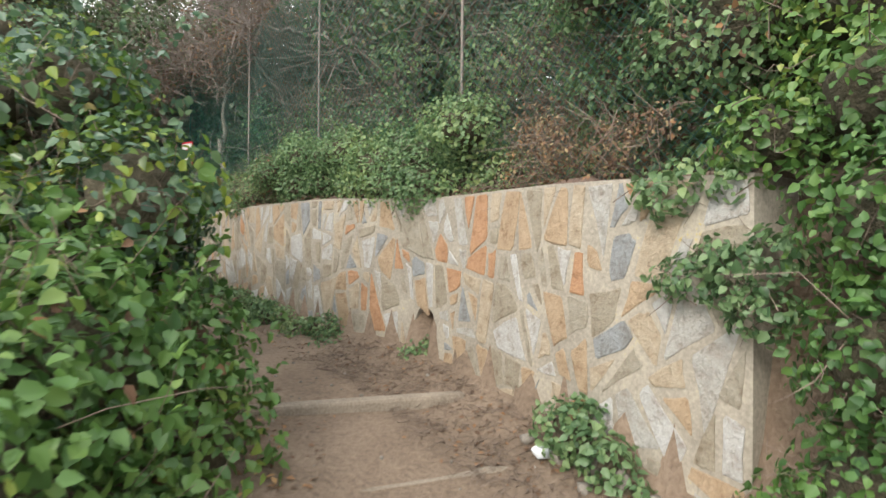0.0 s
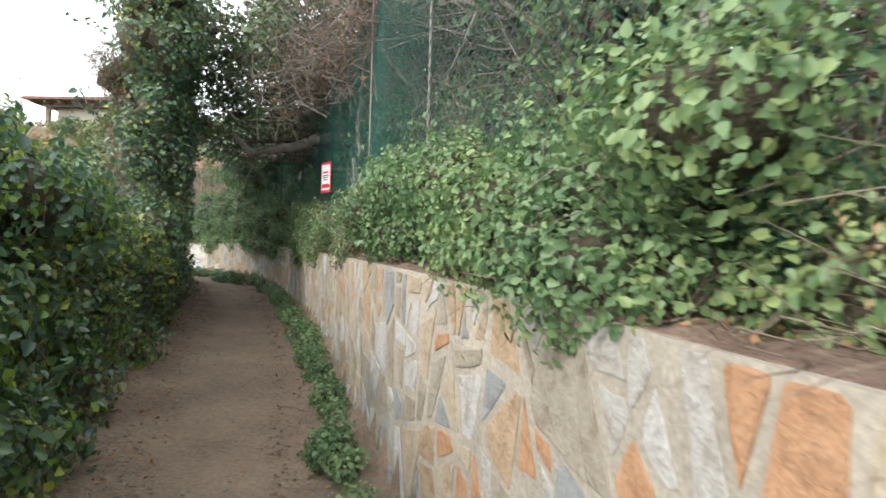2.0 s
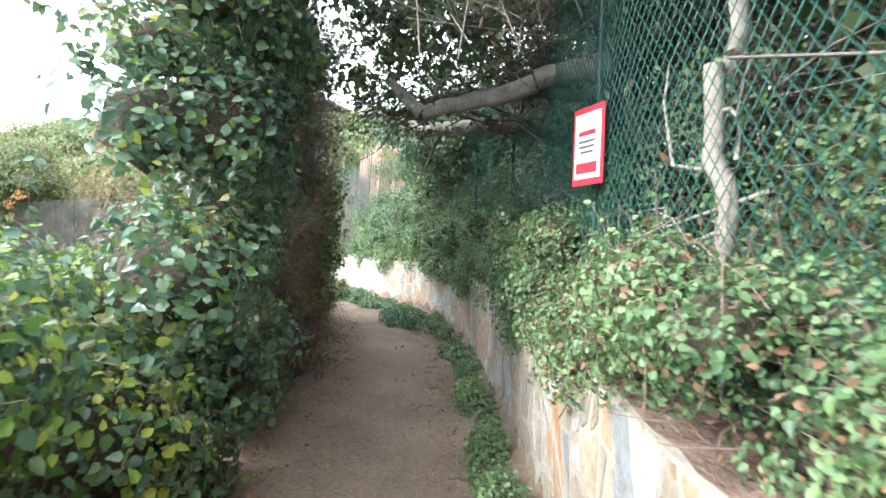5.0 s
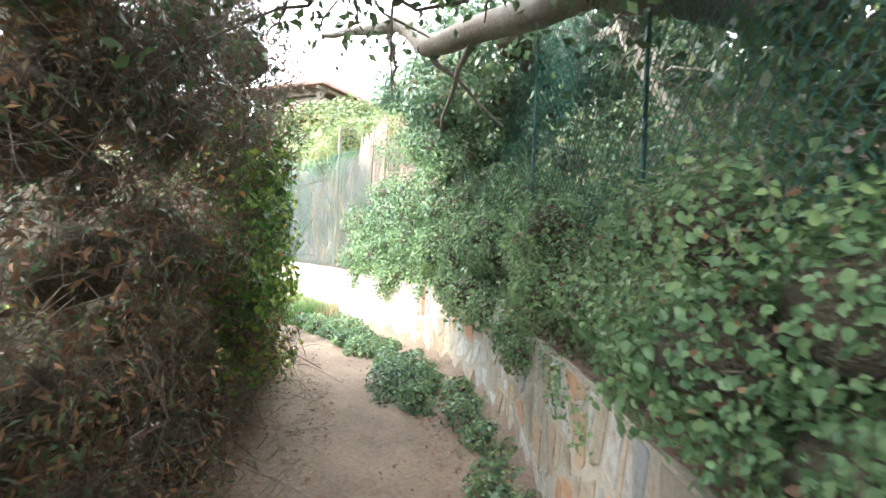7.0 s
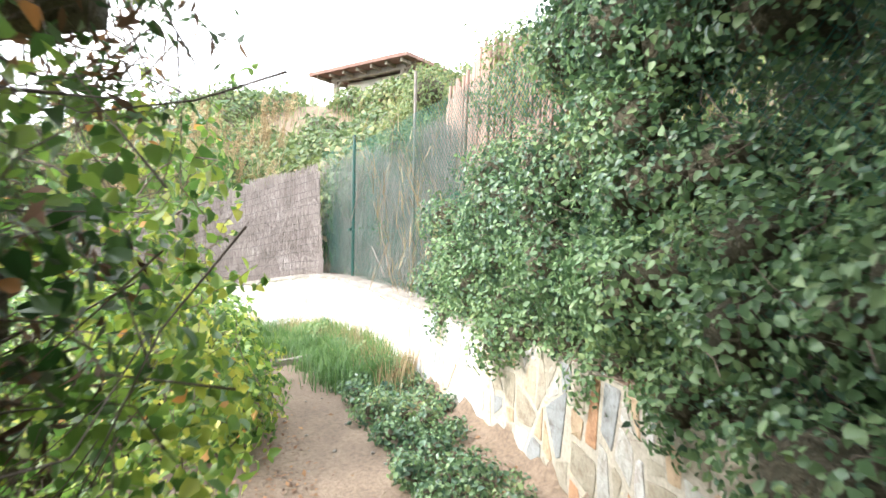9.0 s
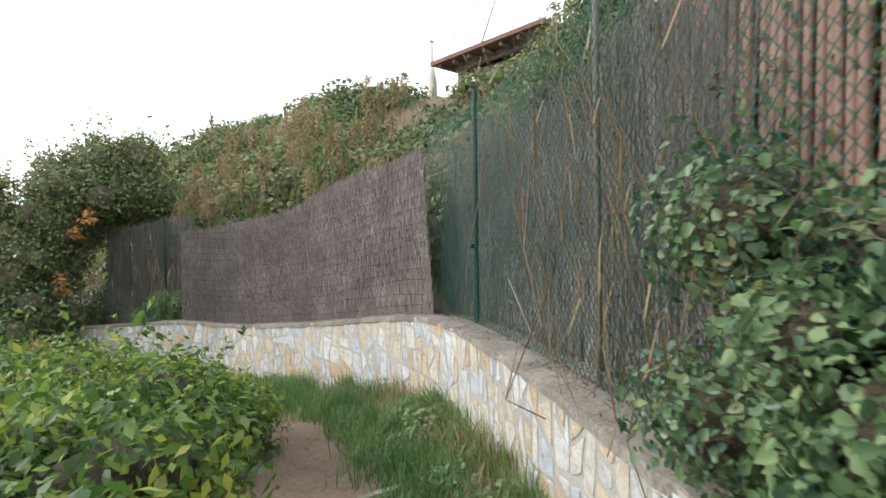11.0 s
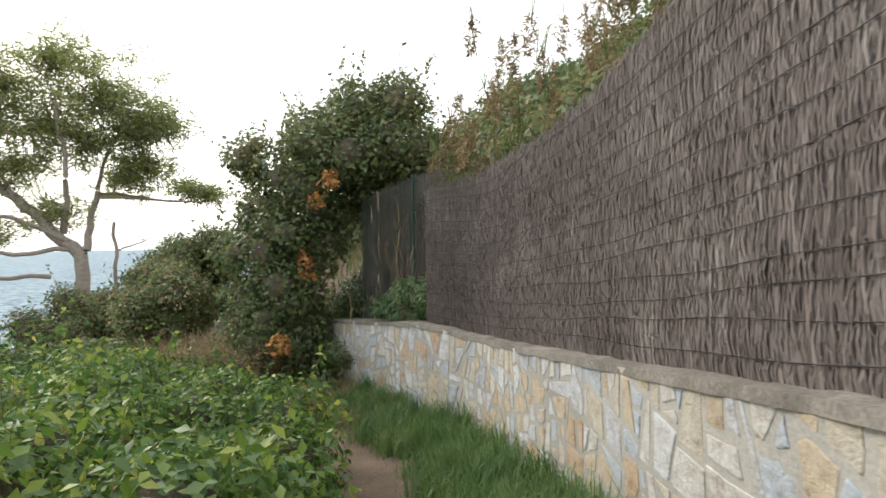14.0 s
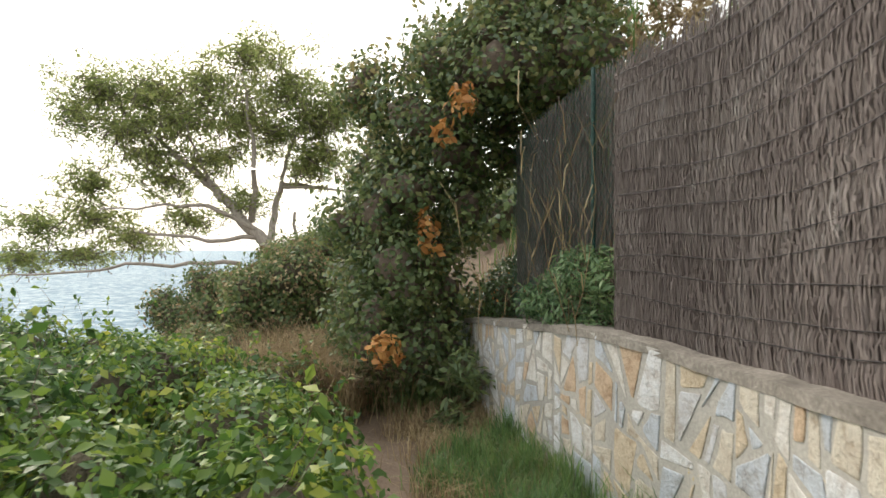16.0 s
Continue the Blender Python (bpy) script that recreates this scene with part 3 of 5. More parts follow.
def stone_cells(s0, s1, small, large, rng):
    """Angular flat stones of mixed size broken to fit the wall's face: outlines in s and height."""
    todo, cells, s = [], [], s0 + 0.01
    lean = 0.0
    while s < s1 - 0.05:
        e = min(s + rng.uniform(0.45, 0.8), s1 - 0.01)
        if s1 - e < 0.3:
            e = s1 - 0.01
        nxt = 0.0 if e >= s1 - 0.011 else rng.uniform(-0.12, 0.12)
        z0, z1 = min(along(s)[5], along(e)[5]) - 0.13, max(along(s)[4], along(e)[4]) + 0.02
        todo.append(np.array([(s - lean, z0), (e - nxt, z0), (e + nxt, z1), (s + lean, z1)]))
        s, lean = e, nxt
    while todo:
        q = todo.pop()
        area = 0.5 * abs(np.dot(q[:, 0], np.roll(q[:, 1], 1)) - np.dot(q[:, 1], np.roll(q[:, 0], 1)))
        if area < small + (large - small) * rng.uniform() ** 1.4:
            cells.append(q)
            continue
        c = q.mean(0)
        size = np.ptp(q, axis=0) * (1.0, 0.68)  # stones stand taller than wide
        ang = (0.0 if size[0] > size[1] else math.pi / 2) + rng.normal() * 0.33
        n_ = np.array((math.cos(ang), math.sin(ang)))
        m = c + (rng.uniform(-0.2, 0.2, 2)) * np.ptp(q, axis=0)
        for k in (1, -1):
            h = clip_poly([tuple(v) for v in q], m[0], m[1], *(n_ * k))
            if len(h) > 2:
                todo.append(np.array(h))
    out = []
    for q in cells:
        c = q.mean(0)
        gap = rng.uniform(0.009, 0.02)
        poly = [tuple(v) for v in q]
        turn = 1 if np.dot(q[:, 0], np.roll(q[:, 1], -1)) - np.dot(q[:, 1], np.roll(q[:, 0], -1)) > 0 else -1
        for i in range(len(q)):  # mortar joint along every side
            a, b = q[i], q[(i + 1) % len(q)]
            d = b - a
            n_ = np.array((d[1], -d[0])) * turn / max(1e-6, np.linalg.norm(d))
            poly = clip_poly(poly, *(a - n_ * gap * rng.uniform(0.5, 1.5)), *n_)
            if len(poly) < 3:
                break
        if len(poly) > 3 and rng.uniform() < 0.45:  # a corner broken off
            v = np.array(poly[rng.integers(len(poly))])
            d = (v - c) / max(1e-6, np.linalg.norm(v - c))
            poly = clip_poly(poly, *(c + d * np.linalg.norm(v - c) * rng.uniform(0.6, 0.85)), *d)
        poly = clip_poly(poly, c[0], along(c[0])[4] - 0.014, 0.0, 1.0) if len(poly) > 2 else poly  # level with the wall's top
        if len(poly) < 3:
            continue
        ro = rng.normal() * 0.05
        q = c + (np.array(poly) - c) @ np.array(((math.cos(ro), math.sin(ro)), (-math.sin(ro), math.cos(ro))))
        q = q[[m for m in range(len(q)) if np.linalg.norm(q[m] - q[m - 1]) > 0.012]]
        if len(q) < 3:
            continue
        q[:, 0] = np.clip(q[:, 0], s0 + 0.004, s1 - 0.004)
        area = 0.5 * abs(np.dot(q[:, 0], np.roll(q[:, 1], 1)) - np.dot(q[:, 1], np.roll(q[:, 0], 1)))
        mid = q.mean(0)
        if area < 0.002 or (abs(mid[0] - DRAIN[0]) < DRAIN[1] + 0.07 and mid[1] < along(DRAIN[0])[5] + 0.45):
            continue
        out.append(q)
    return out


def stone_mesh(q, rng):
    """A flat stone with chipped edges, almost level with the mortar."""
    c = q.mean(0)
    pts = []
    for i in range(len(q)):  # chipped corners and a nick along each side
        a, b, e = q[i - 1], q[i], q[(i + 1) % len(q)]
        k = rng.uniform(0.02, 0.09)
        pts += [b + (a - b) * k, b + (e - b) * k * rng.uniform(0.6, 1.3), b + (e - b) * rng.uniform(0.4, 0.6) + rng.normal(size=2) * 0.004]
    q = np.array(pts) + rng.normal(size=(len(pts), 2)) * 0.0015
    q[:, 1] = np.minimum(q[:, 1], along(q[:, 0])[4] - 0.012)
    proud = rng.uniform(0.002, 0.006)
    tilt = rng.normal(size=2) * 0.006
    inn = c + (q - c) * (1 - 0.005 / max(0.03, np.linalg.norm(q - c, axis=1).mean()) * 1.4)
    vs = [tuple(spot(s, -0.012, z)) for s, z in q]
    vs += [tuple(spot(s, proud * 0.7, z)) for s, z in q]
    vs += [tuple(spot(s, proud + float(np.dot((s, z) - c, tilt)), z)) for s, z in inn]
    n_ = len(q)
    fs = [(i, (i + 1) % n_, n_ + (i + 1) % n_, n_ + i) for i in range(n_)]
    fs += [(n_ + i, n_ + (i + 1) % n_, 2 * n_ + (i + 1) % n_, 2 * n_ + i) for i in range(n_)]
    fs += [tuple(range(2 * n_, 3 * n_))]
    return mesh_of("stone", vs, fs)


WALLS = []
for name, s0, s1, label in (("wall_1", 0.0, 7.0, "retaining wall of warm crazy-paved stone with mortar joints"),
                            ("wall_2", 7.0, 15.0, "low retaining wall of tan stone half hidden by creepers"),
                            ("wall_3", 15.0, WALL_END, "low curving wall of pale cream and grey stone")):
    w = part(name, wall_body(s0, s1, name), MORTAR_PALE if s0 > 14 else MORTAR)
    tagged(w, label, "wall", kind="structure")
    part("coping", coping(s0, s1, 0.0 if s0 > 14 else 0.03), CONCRETE if s0 > 14 else SOIL, w, "weathered cement top" if s0 > 14 else "crumbling earthy top")
    WALLS.append((w, s0, s1))

# ---- chain-link fence ----


def fence_line(s, d, h):
    _, _, _, _, top, _ = along(s)
    return spot(s, d, top + h)


def link_mesh(s0, s1, d, height, cell=0.07, r=0.0023):
    """Woven diamond wire."""
    cols = np.arange(s0, s1, cell / 2)
    rows = int(height / (cell / 2))
    P = np.empty((len(cols), rows + 1, 3))
    for i, s in enumerate(cols):
        _, _, _, _, top, _ = along(s)
        sag = 0.02 * math.sin(s * 1.9) + 0.012 * math.sin(s * 5.3)
        for j in range(rows + 1):
            P[i, j] = spot(s, d + sag * (j / rows), top + 0.02 + j * cell / 2)
    lines = []
    for i in range(len(cols) - 1):
        a = [(*P[i + (j + i) % 2, j], r) for j in range(rows + 1)]
        lines.append(a)
    return tubes(lines, 3)


def post_mesh(s, d, h, r=0.024, lean=0.0):
    p = fence_line(s, d, -0.05)
    q = fence_line(s + lean, d, h)
    bm = bmesh.new()
    v, f = tubes([[(*p, r), (*(p + (q - p) * 0.5), r), (*q, r)]], 10)
    vs = [bm.verts.new(x) for x in v]
    for a in f:
        bm.faces.new([vs[i] for i in a])
    cap = [vs[i] for i in range(len(v) - 10, len(v))]
    bm.faces.new(cap)
    return bm


FENCE = thing("chain_link_fence", fence_line(1.2, -0.28, 0), "green plastic-coated chain-link fence with slim steel posts on the wall", "fence")
part("mesh", fast_mesh("mesh", *link_mesh(0.2, 14.3, -0.24, 2.1)), GREENWIRE, FENCE)
FENCE2 = thing("chain_link_fence", fence_line(17.5, -0.3, 0), "green chain-link fence in front of old brushwood on the wall", "fence")
part("mesh", fast_mesh("mesh", *link_mesh(14.4, 20.0, -0.19, 1.75, 0.055, 0.0024)), GREENWIRE, FENCE2)
for s, h in ((2.08, 2.3), (3.9, 2.3), (5.75, 2.3), (8.0, 2.2), (10.4, 2.3), (12.1, 2.1), (13.6, 2.1)):
    part("post", post_mesh(s, -0.26, h, 0.011), GREYPOST if s < 7 else GREENPOST, FENCE, "rusty grey post" if s < 7 else "green post")
for s, h, r in ((17.2, 2.2, 0.016), (19.1, 1.85, 0.02)):
    part("post", post_mesh(s, -0.22, h, r, 0.0), GREYPOST if s < 18 else GREENPOST, FENCE2)
part("tension_wire", fast_mesh("tension_wire", *tubes([[(*spot(s, -0.18, along(s)[4] + 0.62), 0.002) for s in np.arange(16.6, 19.3, 0.1)]], 4)), GREENWIRE, FENCE2)
part("wire_tensioner", box_bm(*spot(19.07, -0.165, along(19.12)[4] + 0.62), 0.05, 0.03, 0.035, 0.006), GREENPOST, FENCE2)
# ---- brushwood screen ----


def sticks(s0, s1, d, h0, h1, spacing, r, rng, wavy=0.01, sheet=3, slant=0.02, knots=4):
    """Upright brushwood, layer on layer; h0, h1: heights over the wall's top as functions of s."""
    lines = []
    for layer in range(sheet):
        for s in np.arange(s0, s1, spacing):
            q = s + rng.normal() * spacing
            _, _, _, _, top, _ = along(q)
            a, b = h0(q) + rng.uniform(0, 0.03), h1(q) + rng.normal() * 0.03
            dd = d - layer * 0.005 + rng.normal() * 0.003
            lean = rng.normal() * slant
            rr = r * rng.uniform(0.6, 1.5)
            if rng.uniform() < 0.45:  # shorter stems that end inside the sheet
                if rng.uniform() < 0.5:
                    b = a + (b - a) * rng.uniform(0.4, 0.95)
                else:
                    a = a + (b - a) * rng.uniform(0.05, 0.6)
            zs = np.linspace(a, b, knots)
            lines.append([(*spot(q + lean * (z - a) + rng.normal() * 0.004, dd + rng.normal() * wavy * 0.5, top + z), rr * (1 - 0.5 * (z - a) / max(0.1, b - a))) for z in zs])
    return tubes(lines, 3)


def row_height(s, k):
    """Height of the k-th binding wire, each sagging in its own way."""
    return k * 0.112 + 0.016 * math.sin(s * 1.3 + k * 2.1) + 0.006 * math.sin(s * 6.1 + k)


def quilt(s0, s1, d, spacing, r, rng):
    """Brushwood bound row by row: short stems bulge between the wires and are drawn in under them."""
    lines = []
    for k in range(15):
        tuft = rng.normal(size=400)
        for s in np.arange(s0, s1, spacing):
            q = s + rng.normal() * spacing
            top = along(q)[4]
            full = 1.52 + 0.05 * math.sin(q * 2.1) + 0.05 * math.sin(q * 0.9) + 0.12 * min(1.0, max(0.0, (22.0 - q) / 2)) + rng.normal() * 0.03
            a = max(0.01, row_height(q, k) - rng.uniform(0.0, 0.03))
            b = min(row_height(q, k + (1 if rng.uniform() < 0.7 else 2)) + rng.uniform(-0.01, 0.04), full)
            if b - a < 0.02 or q < 19.74 + 0.14 * a:  # the loose edge leans
                continue
            clump = tuft[int((q - s0) / 0.055) % 400]  # stems bunch into tufts
            bulge = 0.005 + 0.0016 * clump + rng.normal() * 0.003
            lean = rng.normal() * 0.006
            rr = r * rng.uniform(0.6, 1.5)
            lines.append([(*spot(q - lean, d - 0.004, top + a), rr), (*spot(q, d + bulge, top + (a + b) / 2), rr), (*spot(q + lean, d - 0.004, top + b), rr * 0.8)])
    for _ in range(int((s1 - s0) * 150)):  # stray ends
        q, z = rng.uniform(s0, s1), rng.uniform(0.05, 1.45)
        top = along(q)[4]
        e = rng.normal() * 0.05
        lines.append([(*spot(q, d + 0.008, top + z), 0.0016), (*spot(q + e * 0.5, d + 0.016, top + z + 0.03 * rng.normal()), 0.0014), (*spot(q + e, d + rng.uniform(0.015, 0.04), top + z + 0.05 * rng.normal()), 0.0008)])
    return tubes(lines, 3)


BINDING = plain("dark_binding_wire", (0.045, 0.04, 0.042), 0.6, 0.5)
rng = np.random.default_rng(11)
SCREEN = thing("brushwood_screen", fence_line(22, -0.2, 0), "grey-brown brushwood fence screen wired to a fence on the wall", "fence screen")
edges = [19.72, 21.3, 22.75, 24.25, 25.75]
for a, b in zip(edges[:-1], edges[1:]):
    SHEET = part("panel", fast_mesh("panel", *quilt(a + 0.008, b - 0.006, -0.102, 0.0046, 0.0033, rng)), HEATHER, SCREEN)
    tagged(SHEET, kind="stuff")
for k in range(1, 14):
    part("wire", fast_mesh("wire", *tubes([[(*spot(s, -0.093 + 0.003 * math.sin(s * 40 + k), along(s)[4] + row_height(s, k)), 0.0026) for s in np.arange(19.88, 25.75, 0.06)]], 3)), BINDING, SCREEN)
part("backing", mesh_of("backing", [tuple(spot(s, -0.125, along(s)[4] + z)) for s in np.arange(19.9, 25.8, 0.25) for z in (0.02, 1.47)],
                               [(2 * i, 2 * i + 2, 2 * i + 3, 2 * i + 1) for i in range(len(np.arange(19.9, 25.8, 0.25)) - 1)]), HEATHER, SCREEN)

OLD = thing("old_brushwood", fence_line(17.5, -0.4, 0), "collapsed grey brushwood screen behind chain-link", "fence screen")
for a, b in ((16.5, 17.7), (17.7, 18.9), (18.9, 20.0)):
    tagged(part("brushwood_sheet", fast_mesh("brushwood_sheet", *sticks(a, b, -0.40, lambda s: 0.0, lambda s: 1.6 + 0.1 * math.sin(s * 3), 0.008, 0.003, rng, 0.08, 3, 0.12 if b < 19 else 0.34)), HEATHER, OLD), kind="stuff")
far = thing("brushwood_screen", fence_line(28.0, -0.5, 0), "short dark brushwood panel behind green netting", "fence screen")
part("panel", fast_mesh("panel", *sticks(25.85, 28.2, -0.42, lambda s: 0.0, lambda s: 1.75, 0.01, 0.004, rng, 0.03)), HEATHER, far)

part("post", post_mesh(26.45, -0.38, 1.8, 0.016), GREENPOST, far)
part("net", fast_mesh("net", *link_mesh(25.85, 28.2, -0.36, 1.75, 0.07, 0.002)), GREENWIRE, far, "green wire netting")

for k, rows in enumerate((((19.05, -0.17, 0.72), (18.85, -0.16, 1.0), (18.62, -0.17, 1.28)), ((18.85, -0.16, 1.0), (18.78, -0.15, 1.2), (18.6, -0.16, 1.42)),
                          ((17.75, -0.16, 0.2), (17.95, -0.14, 0.62), (18.05, -0.17, 1.15)), ((17.95, -0.14, 0.62), (17.85, -0.13, 0.95), (17.9, -0.16, 1.3)), ((18.3, -0.17, 0.42), (18.0, -0.12, 0.3), (17.7, -0.1, 0.12)))):
    ob = thing("dead_branch", spot(rows[0][0], rows[0][1], along(rows[0][0])[4] + rows[0][2]), "thin pale dead branch caught in the wire netting", "branch", "dead branches in the netting")
    part("stem", fast_mesh("stem", *tubes([[(*spot(s, d, along(s)[4] + z), 0.0065 - 0.0018 * i) for i, (s, d, z) in enumerate(rows)]], 6)), BARE, ob, smooth=True)
    q, m = spot(rows[1][0], rows[1][1], along(rows[1][0])[4] + rows[1][2]), np.random.default_rng(600 + k)
    part("side_twig", fast_mesh("side_twig", *tubes([limb(q, q + m.normal(size=3) * np.array([0.12, 0.06, 0.16]), 0.003, 0.001, m, 0.3, 5)], 4)), BARE, ob)

# ---- split cane screen ----
CANES = thing("cane_screen", fence_line(15.5, -0.45, 0), "tall reddish-brown split bamboo cane screen", "fence screen")
for i, s in enumerate(np.arange(14.4, 17.0, 0.038)):
    top = along(s)[4]
    h = 2.05 + 0.1 * math.sin(s * 4) + rng.normal() * 0.04
    r_ = 0.0185 * rng.uniform(0.8, 1.08)
    zs, z = [0.0], rng.uniform(0.05, 0.3)
    while z < h - 0.05:  # swollen joints along each cane
        zs += [z - 0.012, z, z + 0.012]
        z += rng.uniform(0.24, 0.36)
    zs.append(h)
    sw, out_ = rng.normal() * 0.012, rng.normal() * 0.006
    part("cane", fast_mesh("cane", *tubes([[(*spot(s + sw * z, -0.42 + out_ - 0.03 * z, top + z), r_ * (1.1 if k % 3 == 2 and k < len(zs) - 1 else 1.0)) for k, z in enumerate(zs)]], 7)), CANE, CANES)

# ---- sign on the fence ----
sp = fence_line(7.85, -0.17, 0.9)
sx, sy, tx, ty, _, _ = along(7.85)
SIGNM = Matrix.Translation([float(v) for v in sp]) @ Matrix.Rotation(math.atan2(ty, tx) + radians(18), 4, "Z")
sign = thing("warning_sign", sp, "small white warning sign with a red border wired to the fence", "sign")
part("plate", box_bm(0, 0, 0, 0.24, 0.006, 0.37, 0.002, SIGNM), RED, sign, "red enamelled plate")
part("face", box_bm(0, 0.005, 0.0, 0.2, 0.006, 0.31, 0.002, SIGNM), WHITE, sign, "white printed face")
for k, (w_, h_, z_) in enumerate(((0.13, 0.022, 0.06), (0.13, 0.012, 0.02), (0.12, 0.012, -0.005), (0.1, 0.012, -0.03))):
    part("print_bar", box_bm(0, 0.0095, z_, w_, 0.002, h_, 0, SIGNM), RED if k == 0 else INK, sign)
part("red_band", box_bm(0, 0.0095, -0.105, 0.165, 0.002, 0.05, 0, SIGNM), RED, sign)

# ---- path steps ----
for k, (a, b, zz) in enumerate((((-0.62, 2.02), (0.42, 2.46), 0.40), ((-1.0, 2.72), (0.12, 3.06), 0.55))):
    a, b = np.array(a), np.array(b)
    m = Matrix.Translation((*((a + b) / 2), zz)) @ Matrix.Rotation(math.atan2(b[1] - a[1], b[0] - a[0]), 4, "Z")
    st = part("path_step", box_bm(0, 0, 0, float(np.linalg.norm(b - a)), 0.09, 0.14, 0.02, m), TIMBER)
    tagged(st, "weathered timber edging of an earth step", "step", "path steps")

# ---- vegetation beside and over the path ----
R = np.random.default_rng(5)
bush("hedge", [(-1.15, 1.25, 0.75, 0.45, 0.45, 0.55), (-1.2, 1.75, 0.95, 0.42, 0.42, 0.5), (-1.5, 1.25, 1.1, 0.42, 0.42, 0.4), (-1.0, 2.1, 0.6, 0.36, 0.38, 0.42), (-1.6, 2.2, 1.2, 0.4, 0.4, 0.4),
               (-1.15, 0.8, 0.55, 0.4, 0.4, 0.4), (-1.0, 1.6, 0.45, 0.36, 0.38, 0.38), (-1.6, 0.75, 1.1, 0.45, 0.45, 0.4), (-1.25, 2.55, 0.9, 0.35, 0.4, 0.4), (-1.9, 1.6, 1.3, 0.4, 0.45, 0.35)],
     "creeper-covered hedge with broad bright green leaves beside the path", "hedge", IVY, "round", 0.052, 1.4, 1, 20, 0.35, second=(DEADLEAF, 0.04), ends=-0.9, shoots=60)
# the large share of yellow-green leaves partly stands in for lit ones
bush("hedge", heap(1.6, 5.4, 1.7, 2.3, 0.15, 1.0, 0.32, 34, R) + heap(2.3, 6.0, 1.8, 2.4, 0.9, 1.5, 0.28, 32, R) + [(-2.85, 4.1, 2.1, 0.3, 0.3, 0.32), (-3.15, 4.5, 2.05, 0.3, 0.3, 0.3), (-3.0, 3.9, 2.3, 0.28, 0.28, 0.28)], "dense dark hedge grown over with ivy beside the path", "hedge", IVY_DEEP, "round", 0.05, 1.2, 2, 25, 0.35, second=(BRAMBLE, 0.45), shoots=120)
bush("hedge", heap(5.2, 8.0, 1.75, 2.5, 0.15, 1.1, 0.34, 32, R), "lower dark stretch of ivy-covered hedge", "hedge", IVY_DEEP, "round", 0.05, 1.2, 22, 25, 0.35, second=(BRAMBLE, 0.5), shoots=80)
bush("tall_shrub", heap(7.6, 8.9, 1.55, 1.95, 0.2, 3.7, 0.29, 52, R), "tall dark shrub wrapped in blue-green ivy", "shrub", IVY_DEEP, "round", 0.05, 1.2, 3, 30, 0.4, second=(BRAMBLE, 0.12), shoots=140)
# the third heap, hidden behind the others, is added to block low light
bush("tall_shrub", heap(8.8, 12.9, 1.7, 2.3, 0.7, 3.6, 0.34, 80, R) + heap(8.8, 12.9, 1.65, 2.2, 0.05, 0.7, 0.3, 34, R) + heap(8.6, 11.5, 2.3, 3.0, 0.0, 1.2, 0.4, 20, R), "tall shrub of dry brown twigs beside the path", "shrub", DEADLEAF, "lance", 0.05, 0.35, 31, 95, 0.6, BARK, core=0.52, second=(DARKLEAF, 0.45), twig_r=0.0032, shoots=60)
bush("creeper", heap(11.3, 14.2, 1.5, 1.85, 0.0, 1.6, 0.2, 42, R), "yellow-green creeper edging the dry shrub", "creeper", BRAMBLE, "round", 0.042, 0.6, 4, 24, 0.3, core=0, second=(RUSSET, 0.03), shoots=110)
bush("bramble", heap(14.5, 21.5, 1.5, 3.4, 0.1, 0.55, 0.33, 72, R), "spreading bramble bush with bright green leaves", "bramble", BRAMBLE, "oval", 0.062, 1.1, 6, 8, 0.3, shoots=160)
bush("bramble", heap(21.0, 28.2, 1.6, 3.9, 0.1, 0.5, 0.34, 68, R) + heap(21.0, 29.0, 2.4, 3.8, 0.45, 0.75, 0.33, 40, R), "spreading bramble bush with bright green leaves", "bramble", BRAMBLE, "oval", 0.062, 1.1, 61, 8, 0.3, second=(NETTLE, 0.2), shoots=160)

bush("bramble", heap(20.5, 29.5, 3.6, 6.0, 0.25, 0.75, 0.42, 64, R), "thick bramble scrub at the edge of the slope", "bramble", BRAMBLE, "oval", 0.07, 1.0, 62, 6, 0.3, second=(HILLLEAF, 0.4), ends=-0.9, shoots=60)

# ---- creepers on the wall and fence ----
bush("ivy", heap(-3.2, -0.3, -1.1, -0.3, -1.0, 1.3, 0.3, 36, R, True) + [(1.35, 1.75, 1.9, 0.26, 0.26, 0.26), (1.3, 1.6, 1.5, 0.26, 0.26, 0.26), (1.25, 1.55, 1.1, 0.24, 0.24, 0.26), (1.2, 1.5, 0.72, 0.24, 0.24, 0.26), (1.45, 1.9, 2.3, 0.3, 0.3, 0.3),
               (1.5, 1.4, 1.8, 0.28, 0.28, 0.28), (1.4, 1.3, 1.3, 0.26, 0.26, 0.26), (1.35, 1.25, 0.9, 0.26, 0.26, 0.26), (1.15, 1.75, 0.5, 0.2, 0.2, 0.2), (1.15, 1.95, 1.8, 0.2, 0.2, 0.18), (1.3, 1.2, 0.5, 0.26, 0.26, 0.22)],
     "ivy tumbling over the end of the stone wall", "ivy", IVY, "round", 0.033, 1.0, 7, 22, 0.3, ends=-0.5, shoots=80)
bush("ivy", heap(-0.2, 1.2, -0.95, -0.25, 0.55, 1.45, 0.28, 22, R, True), "ivy climbing over the fence above the wall", "ivy", NETTLE, "round", 0.03, 0.95, 71, 35, 0.3, second=(DEADLEAF, 0.1))
bush("ivy", heap(-0.1, 0.4, -0.02, 0.06, -0.5, 0.0, 0.09, 14, R, True), "ivy hanging down the wall face", "ivy", NETTLE, "round", 0.035, 1.3, 72, 60, 0.15, core=0)
